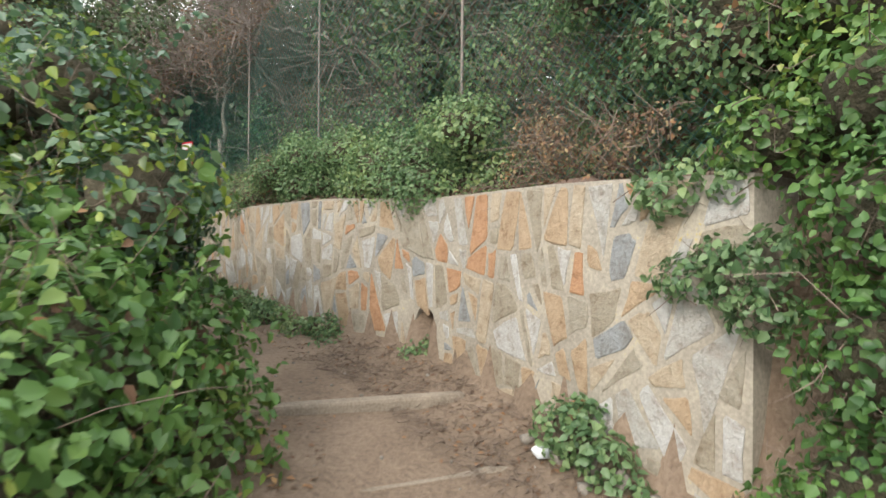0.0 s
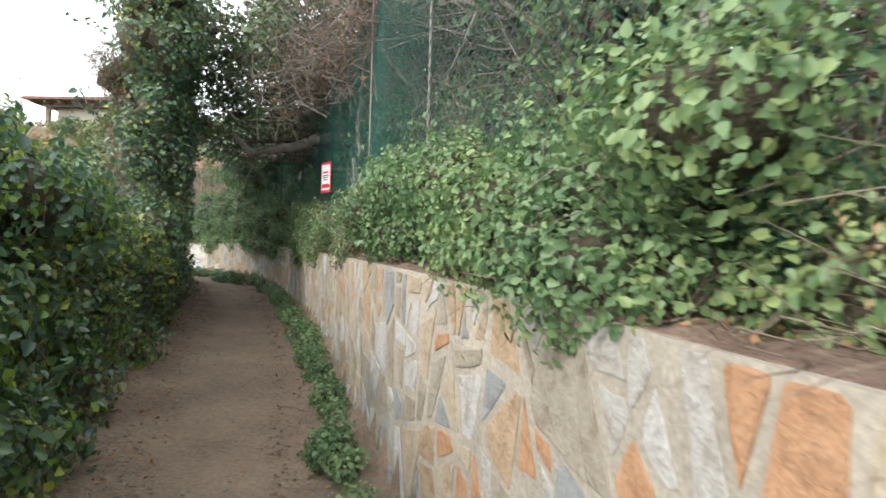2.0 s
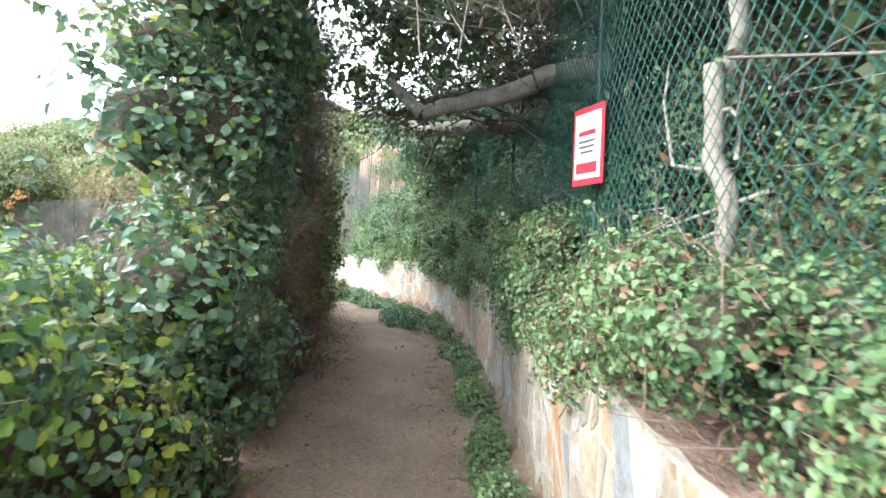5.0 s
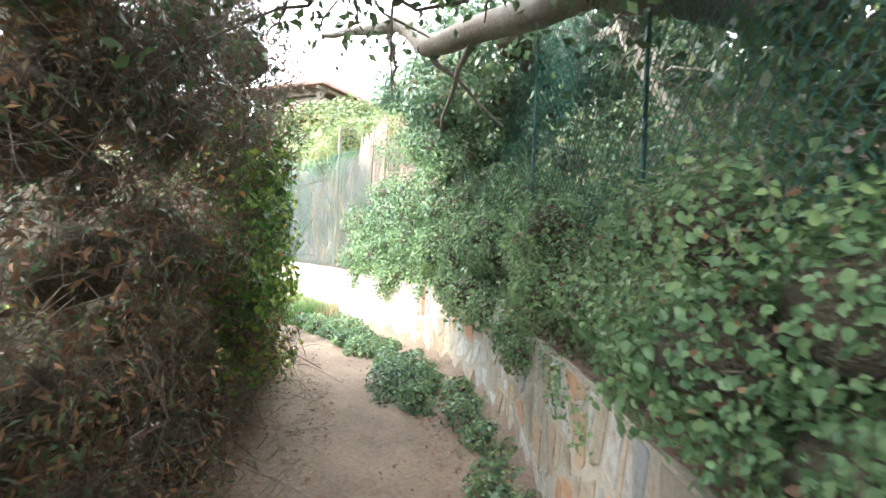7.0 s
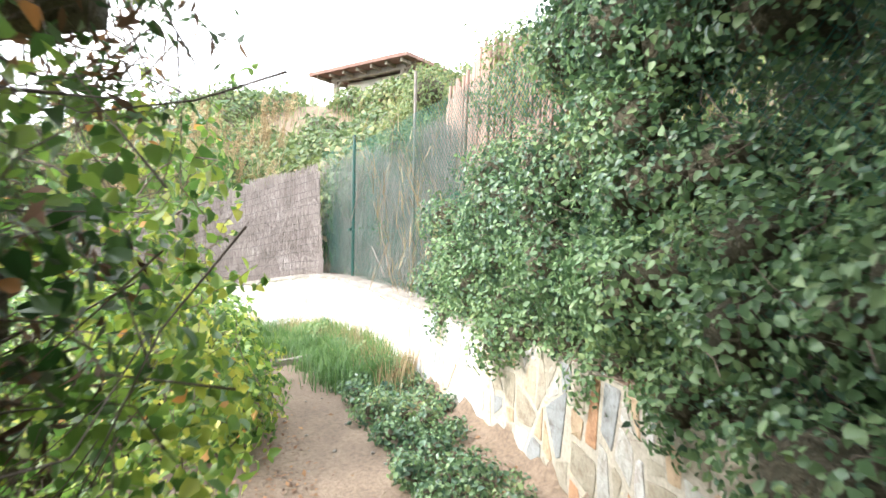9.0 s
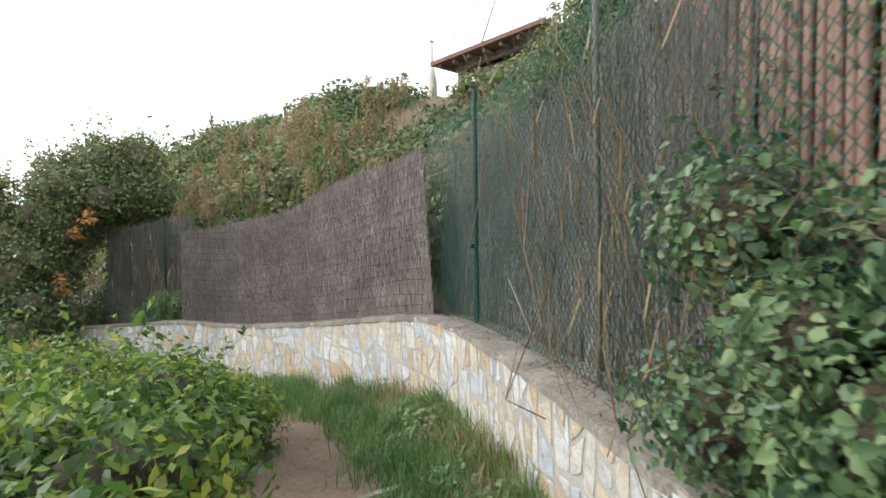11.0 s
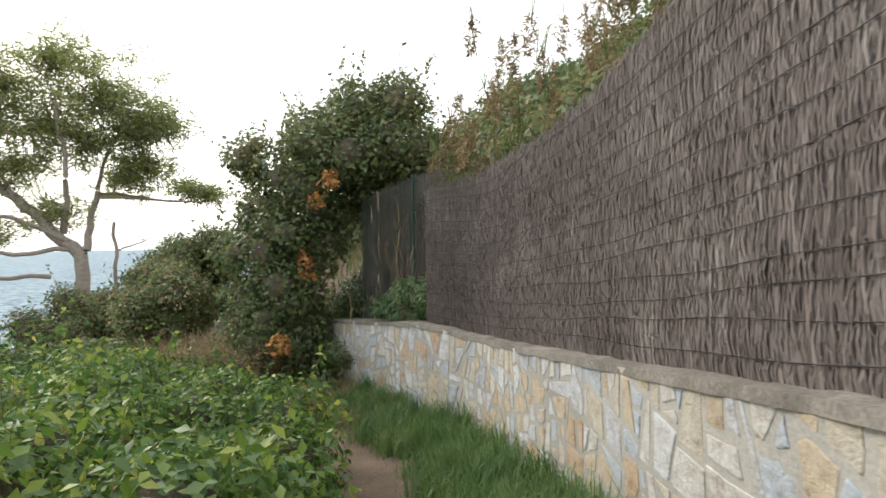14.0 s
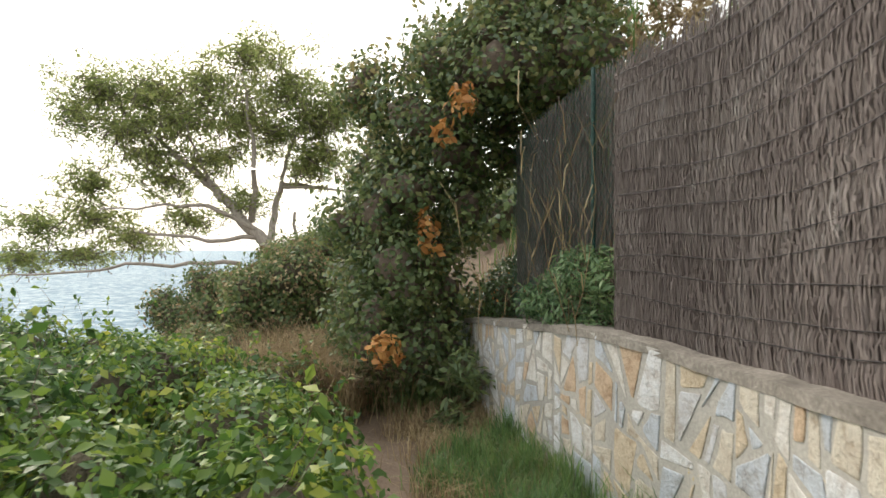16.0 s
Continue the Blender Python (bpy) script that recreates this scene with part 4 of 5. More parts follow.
bush("nettles", heap(1.7, 4.6, -0.5, -0.1, 0.05, 0.45, 0.2, 42, R, True), "light green nettles heaped on the wall top", "nettles", NETTLE, "round", 0.027, 1.25, 8, 25, 0.25, shoots=80)
bush("nettles", heap(4.4, 8.2, -0.42, -0.04, -0.04, 0.36, 0.17, 44, R, True), "light green nettles heaped on the wall top", "nettles", NETTLE, "round", 0.022, 1.05, 81, 70, 0.3, second=(DEADLEAF, 0.14), shoots=90)
bush("creeper", heap(8.0, 11.6, -0.42, 0.0, -0.14, 0.55, 0.18, 60, R, True), "grey-green creeper spilling over the wall", "creeper", NETTLE, "round", 0.022, 1.0, 9, 30, 0.25, second=(DEADLEAF, 0.05), shoots=150)
bush("creeper", heap(11.4, 15.9, -0.42, 0.0, -0.12, 0.55, 0.19, 58, R, True) + heap(11.2, 13.4, -0.6, -0.4, 0.4, 1.0, 0.2, 16, R, True), "dark grey-green creeper spilling over the wall", "creeper", NETTLE, "round", 0.03, 1.1, 91, 25, 0.25, second=(IVY_DEEP, 0.2), shoots=120)
bush("creeper", heap(14.2, 16.3, -0.36, -0.12, 0.0, 0.75, 0.18, 40, R, True) + heap(13.2, 14.6, -0.34, -0.06, 0.45, 1.9, 0.2, 34, R, True) + heap(14.5, 15.3, -0.3, -0.08, 0.3, 1.0, 0.19, 14, R, True), "dusty grey-green creeper climbing in front of the cane screen", "creeper", NETTLE, "round", 0.032, 1.1, 92, 25, 0.25, second=(IVY_DEEP, 0.6), shoots=100)
bush("wall_foot_plants", heap(2.9, 10.0, 0.06, 0.2, -0.02, 0.12, 0.11, 50, R), "small green plants growing along the foot of the wall", "plants", NETTLE, "round", 0.028, 1.3, 10, core=0.4)
bush("wall_foot_plants", heap(10.0, 12.4, 0.05, 0.22, -0.02, 0.12, 0.1, 24, R) + heap(12.2, 16.5, 0.06, 0.65, -0.05, 0.1, 0.1, 120, R), "low creeping plants along the foot of the wall", "plants", IVY_DEEP, "round", 0.03, 1.3, 101, core=0.4, second=(NETTLE, 0.5))
bush("wall_foot_plants", heap(16.4, 19.6, 0.1, 0.4, 0.0, 0.2, 0.13, 34, R), "green weeds among the grass at the wall foot", "plants", NETTLE, "round", 0.032, 1.1, 103, core=0.4)
bush("wall_foot_plants", heap(27.3, 28.9, 0.06, 0.4, 0.0, 0.7, 0.12, 26, R), "weeds and grass growing up the end of the wall", "plants", HILLLEAF, "lance", 0.1, 1.0, 104, 30, 0.4, core=0.3)
bush("wall_foot_plants", heap(0.4, 0.75, 0.06, 0.16, 0.02, 0.22, 0.09, 8, R), "leafy green weed at the foot of the wall", "plants", NETTLE, "round", 0.035, 1.3, 102, core=0.4)

bush("drain_weed", [(*spot(2.12, -0.03, along(2.12)[5] + 0.12), 0.07, 0.07, 0.09), (*spot(2.2, 0.06, along(2.2)[5] + 0.08), 0.08, 0.08, 0.07)], "small weed growing in the drain hole", "plants", NETTLE, "round", 0.028, 1.2, 105, core=0)

# ---- wood behind the fence ----
bush("thicket", heap(-2, 15, -4.2, -1.3, 0.3, 2.9, 0.55, 130, R, True), "dark evergreen thicket on the bank behind the fence", "thicket", DARKLEAF, "chip", 0.11, 0.7, 12, 14, 0.7, twig_mat=BARE, core=0.4)
bush("creeper", heap(1.2, 14.5, -1.0, -0.6, 0.3, 1.2, 0.26, 60, R, True), "green creeper climbing through the fence", "creeper", NETTLE, "round", 0.032, 0.3, 121, 45, 0.4, core=0, twig_mat=BARE, twig_r=0.0025)


def crown_tree(name, base, limbs, label, leaf, clusters, size, seed, bark=BARK, reach=0.6, per=90, shape="oval"):
    """A tree with drawn limbs, side branches and leaf clusters at their ends."""
    rng = np.random.default_rng(seed)
    ob = thing(name, base, label, "tree")
    ends, lines = [], []
    for a, b, r0, r1 in limbs:
        ln = limb(a, b, r0, r1, rng, 0.3, 12)
        part("limb", fast_mesh("limb", *tubes([ln], 8)), bark, ob, smooth=True)
        for k in range(3, 12):
            for _ in range(clusters):
                p = ln[k, :3]
                q = p + rng.normal(size=3) * reach * np.array([1, 1, 0.7]) + np.array([0, 0, 0.15])
                lines.append(limb(p, q, max(0.006, ln[k, 3] * 0.3), 0.003, rng, 0.5, 5))
                ends.append(q)
    tagged(part("branchwork", fast_mesh("branchwork", *tubes(lines, 4)), bark, ob), kind="stuff")
    e = np.repeat(np.array(ends), per, axis=0)
    o = rng.normal(size=e.shape) * reach * 0.3
    clear = ~in_passage(*wall_coords(e[:, 0] + o[:, 0], e[:, 1] + o[:, 1], 16), e[:, 2] + o[:, 2])
    e, o = e[clear], o[clear]
    tagged(part("foliage", fast_mesh("foliage", *leaves(e + o, unit(o + [0, 0, 0.08]), size, shape, rng)), leaf, ob), kind="stuff")
    return ob


crown_tree("evergreen_tree", spot(4.5, -1.6, 2.2), [(spot(4.5, -1.6, 2.2), spot(3.6, -1.4, 4.6), 0.09, 0.05), (spot(4.2, -1.55, 3.4), spot(1.4, -0.9, 3.6), 0.06, 0.025), (spot(4.0, -1.5, 3.8), spot(6.5, -0.8, 5.0), 0.05, 0.02), (spot(3.6, -1.4, 4.4), spot(2.5, -2, 6), 0.04, 0.02)],
           "gnarled evergreen tree leaning over the fence", DARKLEAF, 5, 0.06, 41, reach=0.55, per=45)
ARCH = crown_tree("evergreen_tree", spot(9.0, -1.2, 2.2), [(spot(9.0, -1.2, 2.1), spot(9.6, -0.8, 4.4), 0.08, 0.05), (spot(9.4, -0.9, 3.6), spot(10.6, 0.9, 3.5), 0.06, 0.03), (spot(9.5, -0.85, 4.2), spot(8.6, 0.8, 5.0), 0.05, 0.02), (spot(9.5, -0.85, 4.2), spot(7.2, -0.6, 5.0), 0.05, 0.02), (spot(9.5, -0.85, 4.2), spot(11.5, 0.4, 5.2), 0.05, 0.02)],
           "dark evergreen tree arching over the path", DARKLEAF, 6, 0.05, 42, reach=0.5, per=70)
PALE = crown_tree("evergreen_tree", spot(11.5, -1.4, 2.2), [(spot(11.5, -1.4, 2.2), spot(12.0, -0.9, 4.0), 0.08, 0.06), (spot(12.0, -0.9, 4.0), spot(13.6, -0.2, 4.6), 0.05, 0.02), (spot(12.0, -0.9, 4.0), spot(10.8, 0.2, 5.0), 0.05, 0.02)],
           "evergreen tree with a pale limb over the path", IVY_DEEP, 5, 0.045, 43, BARK_PALE, 0.4, 55)
OVER = [tuple(spot(10.3, -0.9, 3.3)), (-5.66, 9.83, 3.42), (-6.82, 10.05, 3.5), (-7.12, 10.1, 3.72), (-7.96, 10.12, 3.85)]
for (a_, b_), r0, r1 in zip(zip(OVER[:-1], OVER[1:]), (0.095, 0.085, 0.062, 0.048), (0.085, 0.062, 0.048, 0.018)):
    part("limb", fast_mesh("limb", *tubes([limb(a_, b_, r0, r1, np.random.default_rng(7), 0.1, 8)], 9)), BARK_PALE, PALE, "thick bare pale limb", smooth=True)
for k, (a_, b_) in enumerate((((-6.82, 10.05, 3.48), (-6.6, 10.5, 3.1)), ((-6.4, 9.95, 3.45), (-7.1, 10.45, 3.05)), ((-7.12, 10.1, 3.7), (-7.6, 10.5, 3.5)))):
    part("branch", fast_mesh("branch", *tubes([limb(a_, b_, 0.02, 0.006, np.random.default_rng(70 + k), 0.3, 8)], 6)), BARK_PALE, PALE, smooth=True)
BOUGH = [(-4.2, 9.15, 3.55), (-4.6, 8.9, 3.42), (-5.33, 8.58, 3.22), (-5.68, 8.55, 3.5)]
for (a_, b_), r0, r1 in zip(zip(BOUGH[:-1], BOUGH[1:]), (0.085, 0.07, 0.055), (0.07, 0.055, 0.03)):
    part("limb", fast_mesh("limb", *tubes([limb(a_, b_, r0, r1, np.random.default_rng(9), 0.1, 7)], 8)), BARK_PALE, ARCH, "bare brown bough", smooth=True)
crown_tree("bare_tree", spot(7.1, -0.36, 1.85), [(spot(7.1, -0.36, 1.8), spot(7.05, -0.34, 2.9), 0.038, 0.032), (spot(7.05, -0.34, 2.9), spot(6.6, -0.36, 4.1), 0.032, 0.018)], "slender pale bare stem behind the fence", DEADLEAF, 1, 0.04, 44, BARK_PALE, 0.4, 3)

crown_tree("bare_tree", (-0.3, 6.6, 2.3), [((-0.3, 6.6, 2.2), (-0.46, 6.5, 3.45), 0.06, 0.05), ((-0.46, 6.5, 3.4), (-1.25, 6.45, 3.88), 0.045, 0.035), ((-1.25, 6.45, 3.88), (-2.9, 6.6, 4.3), 0.035, 0.012), ((-0.46, 6.5, 3.4), (-1.2, 6.7, 4.6), 0.035, 0.014), ((0.6, 6.4, 2.4), (0.8, 6.5, 4.6), 0.05, 0.02), ((-1.6, 6.9, 2.6), (-2.6, 6.7, 4.4), 0.035, 0.012)],
           "leafless grey-brown tree with tangled branches behind the fence", DEADLEAF, 6, 0.035, 45, BARE, 0.65, 2)
bush("bare_thicket", heap(5.0, 10.0, -1.6, 0.4, 1.6, 3.4, 0.4, 46, R, True), "haze of fine bare grey-brown twigs over the path", "thicket", DEADLEAF, "lance", 0.045, 0.08, 46, 45, 0.8, BARE, core=0, twig_r=0.0045)
bush("dry_weeds", heap(0.5, 1.8, -0.6, -0.12, 0.0, 0.4, 0.13, 16, R, True), "dry brown dead stems and leaves heaped on the wall top", "weeds", DEADLEAF, "oval", 0.023, 0.25, 47, 190, 0.3, TWIG, core=0, second=(STRAW, 0.5))

# ---- hillside ----
hs = np.concatenate([R.uniform(14.5, 36, 200), R.uniform(17, 29, 110), R.uniform(15, 27, 70), R.uniform(18.5, 24.5, 70), R.uniform(20, 27.5, 80)])
hd = np.concatenate([-1.5 - 9.5 * R.uniform(0, 1, 200) ** 0.8, R.uniform(-4.5, -1.3, 110), R.uniform(-11, -4, 70), R.uniform(-4.0, -1.2, 70), R.uniform(-5.5, -1.3, 80)])
hp = [spot(s, d) for s, d in zip(hs, hd)]
hz = ground_z([p[0] for p in hp], [p[1] for p in hp])
hl = [(p[0], p[1], z + (0.25 if d > -4 else -0.05), min(q, -d - 0.75), min(q, -d - 0.75), q * 0.8) for p, z, q, d in zip(hp, hz, R.uniform(0.42, 0.9, 530), hd)]
bush("hill_shrubs", hl[::2], "dense wild shrubs covering the hillside", "shrubs", HILLLEAF, "chip", 0.14, 1.05, 14, 6, 0.5, second=(STRAW, 0.05))
bush("hill_shrubs", hl[1::2], "dense wild shrubs in green and rust on the hillside", "shrubs", HILLLEAF, "chip", 0.14, 1.05, 141, 6, 0.5, second=(DARKLEAF, 0.35))


def lumps_in(c, r, count, size, rng):
    return [(*(np.array(c) + unit(rng.normal(size=3)) * rng.uniform(0.3, 1) ** 0.5 * np.array(r)), size * rng.uniform(0.7, 1.3), size * rng.uniform(0.7, 1.3), size * rng.uniform(0.7, 1.2)) for _ in range(count)]


bush("evergreen_shrub", lumps_in((-21.5, 8.2, 1.5), (0.6, 0.7, 1.3), 30, 0.4, R) + lumps_in((-21.9, 9.2, 3.6), (0.8, 0.9, 0.8), 26, 0.42, R) + lumps_in((-21.4, 7.9, 3.2), (0.4, 0.4, 0.7), 10, 0.26, R) + lumps_in((-21.6, 8.6, 2.7), (0.5, 0.6, 0.8), 16, 0.38, R) + lumps_in((-22.0, 9.7, 3.9), (0.7, 0.9, 0.7), 18, 0.42, R),
     "tall dark evergreen shrub at the end of the wall", "shrub", HILLLEAF, "chip", 0.066, 1.0, 15, 18, 0.4, ends=-0.95, second=(DARKLEAF, 0.4), core_mat=TWIG, core=0.5, shoots=260)
bush("shrub", lumps_in((-22.4, 5.8, 1.25), (0.7, 0.6, 0.75), 24, 0.34, R) + lumps_in((-23.4, 4.7, 1.15), (0.9, 0.7, 0.7), 20, 0.38, R) + lumps_in((-22.9, 3.4, 0.9), (0.8, 0.8, 0.6), 18, 0.36, R) + lumps_in((-21.6, 5.4, 0.45), (0.8, 0.7, 0.3), 14, 0.3, R), "rounded grey-green shrub beside the path", "shrub", HILLLEAF, "chip", 0.06, 1.2, 16, 25, 0.3, ends=-0.95, second=(STRAW, 0.25), shoots=60)

bush("shrub", lumps_in((-26.4, 3.7, 1.6), (1.1, 0.9, 1.1), 26, 0.48, R), "brown-green scrub beside the path above the sea", "shrub", HILLLEAF, "chip", 0.075, 1.1, 17, 18, 0.35, ends=-0.95, second=(RUSSET, 0.06), shoots=50)


def ground_lumps(s0, s1, d0, d1, lift, r, count, rng):
    ss, dd = rng.uniform(s0, s1, count), rng.uniform(d0, d1, count)
    pp = np.array([spot(s, d) for s, d in zip(ss, dd)])
    zz = ground_z(pp[:, 0], pp[:, 1])
    return [(p[0], p[1], z + lift * rng.uniform(0.3, 1.2), r * rng.uniform(0.7, 1.3), r * rng.uniform(0.7, 1.3), r * rng.uniform(0.6, 1.0)) for p, z in zip(pp, zz)]


bush("ground_ivy", ground_lumps(-0.5, 8, -2.2, -0.42, 0.12, 0.24, 110, R), "green ground ivy covering the bank behind the fence", "ivy", NETTLE, "round", 0.055, 0.8, 201, 14, 0.35, second=(DEADLEAF, 0.08))
bush("ground_ivy", ground_lumps(8, 15, -2.2, -0.42, 0.12, 0.26, 90, R), "dark ground ivy covering the bank behind the fence", "ivy", IVY_DEEP, "round", 0.06, 0.8, 202, 10, 0.35)
bush("hill_shrubs", heap(15.2, 19.0, -1.3, -0.65, 0.5, 2.2, 0.34, 34, R, True), "tall scrub rising behind the old brushwood fence", "shrubs", HILLLEAF, "oval", 0.042, 0.9, 206, 25, 0.5, shoots=60)
bush("bare_thicket", heap(0.8, 9.5, -2.2, -0.95, 0.7, 3.0, 0.4, 60, R, True), "tangle of bare grey branches behind the fence", "thicket", DEADLEAF, "lance", 0.05, 0.08, 203, 40, 0.8, BARE, core=0, twig_r=0.005)
bush("thicket", heap(2, 14.5, -6.5, -2.5, 2.0, 4.6, 0.75, 90, R, True), "dark wood rising behind the fence", "thicket", DARKLEAF, "chip", 0.16, 0.8, 204, 5, 0.8, BARE, core=0.4)
bush("canopy", heap(7.2, 11.8, -2.2, 0.5, 2.3, 4.0, 0.4, 38, R, True) + heap(8.2, 10.6, 0.3, 1.8, 2.6, 3.8, 0.3, 34, R), "dense dark evergreen boughs hanging over the path", "tree crown", DARKLEAF, "chip", 0.066, 0.62, 205, 26, 0.6, BARE, core=0.22)

bush("canopy", heap(12.2, 14.7, -1.1, 0.2, 1.35, 2.4, 0.26, 34, R, True), "leafy evergreen boughs above the cane screen", "tree crown", IVY_DEEP, "oval", 0.055, 0.9, 207, 20, 0.5, BARK, core=0.4, shoots=80)

# ---- pine above the shore ----
PINE_AT = np.array([-31.7, -4.5])
PINE_U = np.array([-0.48, 0.877])
pine_z = float(ground_z(*PINE_AT)[0])


def in_pine(u, z, v=0.0):
    q = PINE_AT + PINE_U * u + np.array([-0.877, -0.48]) * v
    return np.array([q[0], q[1], 2.1 + z])


prng = np.random.default_rng(77)
pine = thing("pine_tree", (*PINE_AT, pine_z), "wind-bent coastal pine with pale forked limbs", "tree")
PLIMBS = (((0.1, pine_z - 2.3, 0), (0, 0, 0), 0.3, 0.24), ((0, 0, 0), (-1.9, 1.9, 0.2), 0.24, 0.17), ((-1.9, 1.9, 0.2), (-3.6, 3.4, 0.3), 0.17, 0.11), ((-3.6, 3.4, 0.3), (-5.6, 3.5, 0.8), 0.1, 0.05),
          ((-0.6, 0.8, 0.1), (-0.3, 2.7, -0.5), 0.14, 0.09), ((-0.3, 2.7, -0.5), (-0.6, 6.0, -0.8), 0.09, 0.04), ((0.2, 0.2, 0), (0.5, 2.4, 0.4), 0.15, 0.1), ((0.5, 2.4, 0.4), (2.2, 2.2, 0.8), 0.09, 0.04),
          ((0.5, 2.4, 0.4), (1.3, 5.2, 1.0), 0.08, 0.03), ((-0.4, 0.6, 0), (-2.1, 1.4, -0.8), 0.1, 0.07), ((-2.1, 1.4, -0.8), (-5.4, 1.2, -1.4), 0.07, 0.03), ((-0.3, 0.2, 0), (-3.9, 0.4, -1.6), 0.1, 0.04),
          ((-1.0, -0.6, 0), (-5.0, -0.9, -1.5), 0.09, 0.05), ((-5.0, -0.9, -1.5), (-9.2, -1.3, -2.0), 0.05, 0.02), ((-3.6, 3.4, 0.3), (-6.2, 5.8, 0.2), 0.08, 0.03), ((-1.9, 1.9, 0.2), (-3.0, 4.8, -0.6), 0.08, 0.03),
          ((1.1, 1.2, 0.2), (1.0, -1.6, 0.4), 0.06, 0.08), ((1.1, 0.1, 0.3), (2.2, 0.6, 0.4), 0.04, 0.02), ((0.5, 2.2, 0.4), (4.4, 2.1, 0.6), 0.07, 0.025), ((1.3, 4.0, 0.8), (2.9, 4.8, 0.6), 0.05, 0.02))
for a_, b_, r0, r1 in PLIMBS:
    part("trunk" if r0 > 0.25 else "limb", fast_mesh("limb", *tubes([limb(in_pine(*a_), in_pine(*b_), r0, r1, prng, 0.18, 8)], 8)), BARK_PALE, pine, smooth=True)
PCROWN = ((-6.4, 5.9, 1.5, 1.0), (-4.4, 5.7, 1.8, 1.0), (-3.2, 4.7, 2.2, 1.2), (-5.6, 4.4, 1.4, 0.7), (-0.7, 7.2, 1.2, 1.1), (0.9, 6.0, 1.9, 1.4), (-1.0, 4.8, 1.6, 1.1), (1.9, 4.6, 1.3, 1.0), (-6.8, 2.2, 1.2, 0.8),
          (-3.8, 2.4, 1.4, 0.7), (-8.8, 0.7, 1.1, 0.7), (-5.2, 0.2, 1.4, 0.6), (-9.5, -0.6, 1.0, 0.5), (1.5, 2.9, 1.0, 0.7), (-0.8, 1.6, 1.0, 0.5), (-7.4, -0.5, 1.2, 0.4), (2.2, 3.4, 1.0, 0.7), (-7.4, 5.0, 0.8, 0.9), (2.7, 5.0, 1.2, 0.6), (3.6, 2.5, 0.8, 0.3), (4.4, 2.3, 0.5, 0.25), (-2.4, 6.2, 1.4, 0.9), (-4.6, 3.3, 1.3, 0.6), (-6.6, 1.0, 1.3, 0.5), (-3.0, 0.9, 1.1, 0.45), (-2.0, 3.2, 1.1, 0.6), (0.2, 4.2, 1.2, 0.8))
tips, tw = [], []
for u, z, ru, rz in PCROWN:
    for _ in range(int(105 * ru * rz) + 34):
        o = unit(prng.normal(size=3)) * prng.uniform(0.1, 1.25)
        t_ = in_pine(u + o[0] * ru * 1.15, z + o[2] * rz * 1.2, 0.3 + o[1] * ru)
        tips.append(t_)
        tw.append(limb(t_ - np.array([0, 0, 0.12]) - unit(prng.normal(size=3)) * 0.5, t_, 0.018, 0.006, prng, 0.3, 4))
tips = np.array(tips)
tagged(part("branchwork", fast_mesh("branchwork", *tubes(tw, 4)), BARK, pine), kind="stuff")
e = np.repeat(tips, 22, axis=0)
o = unit(prng.normal(size=e.shape)) * prng.uniform(0.02, 0.52, (len(e), 1)) * np.array([1, 1, 0.6])
tagged(part("needles", fast_mesh("needles", *leaves(e + o, unit(o + [0, 0, 0.2]), 0.17, "lance", prng, 1.2, -0.3)), PINELEAF, pine), kind="stuff")

# ---- pavilion on the hill ----
HP, HU, HV = np.array([-24.8, 17.3]), np.array([0.95, 0.316]), np.array([-0.316, 0.95])
house_g = float(ground_z(*(HP + HU * 2 + HV * 2))[0])
house = thing("pavilion", (*(HP + HU * 2.1 + HV * 2.5), house_g), "timber pavilion with a dark low roof on the hilltop", "house")


def house_m(u, v, z):
    q = HP + HU * u + HV * v
    return Matrix.Translation((float(q[0]), float(q[1]), z)) @ Matrix.Rotation(math.atan2(HU[1], HU[0]), 4, "Z")


bm = bmesh.new()
rv = [bm.verts.new(house_m(u, v, z).translation) for u, v, z in ((0, 0, 7.95), (4.2, 0, 7.95), (4.2, 6, 7.95), (0, 6, 7.95), (1.8, 2.6, 8.3), (2.4, 3.4, 8.3), (0, 0, 7.84), (4.2, 0, 7.84), (4.2, 6, 7.84), (0, 6, 7.84))]
for f in ((0, 1, 5, 4), (1, 2, 5), (2, 3, 4, 5), (3, 0, 4), (6, 7, 1, 0), (7, 8, 2, 1), (8, 9, 3, 2), (9, 6, 0, 3), (9, 8, 7, 6)):
    bm.faces.new([rv[i] for i in f])
part("roof", bm, TILEROOF, house, "dark tiled roof")
for u in (0.7, 3.6):
    for v in (0.6, 5.4):
        part("post", box_bm(0, 0, (7.8 + house_g) / 2 - 7.0, 0.16, 0.16, 7.8 - house_g, 0.01, house_m(u, v, 7.0)), TIMBER, house)
        part("brace", box_bm(0.3, 0, 0, 0.75, 0.08, 0.09, 0.005, house_m(u, v, 7.45) @ Matrix.Rotation(radians(-45), 4, "Y")), TIMBER, house)
for v in (0.6, 5.4):
    part("beam", box_bm(1.45, 0, 0, 3.3, 0.14, 0.18, 0.01, house_m(0.7, v, 7.75)), TIMBER, house)
for u in np.arange(0.3, 4.2, 0.6):
    part("rafter", box_bm(0, 2.9, 0, 0.08, 5.8, 0.1, 0, house_m(u, 0.1, 7.78)), TIMBER, house)
part("parapet", box_bm(1.4, 2.4, 0, 2.6, 4.0, 1.0, 0.02, house_m(0.7, 0.6, house_g + 0.4)), RENDERED, house, "cream rendered low wall")
stack = thing("chimney_pipe", (-25.4, 17.6, house_g), "pale slender flue beside the pavilion", "chimney")
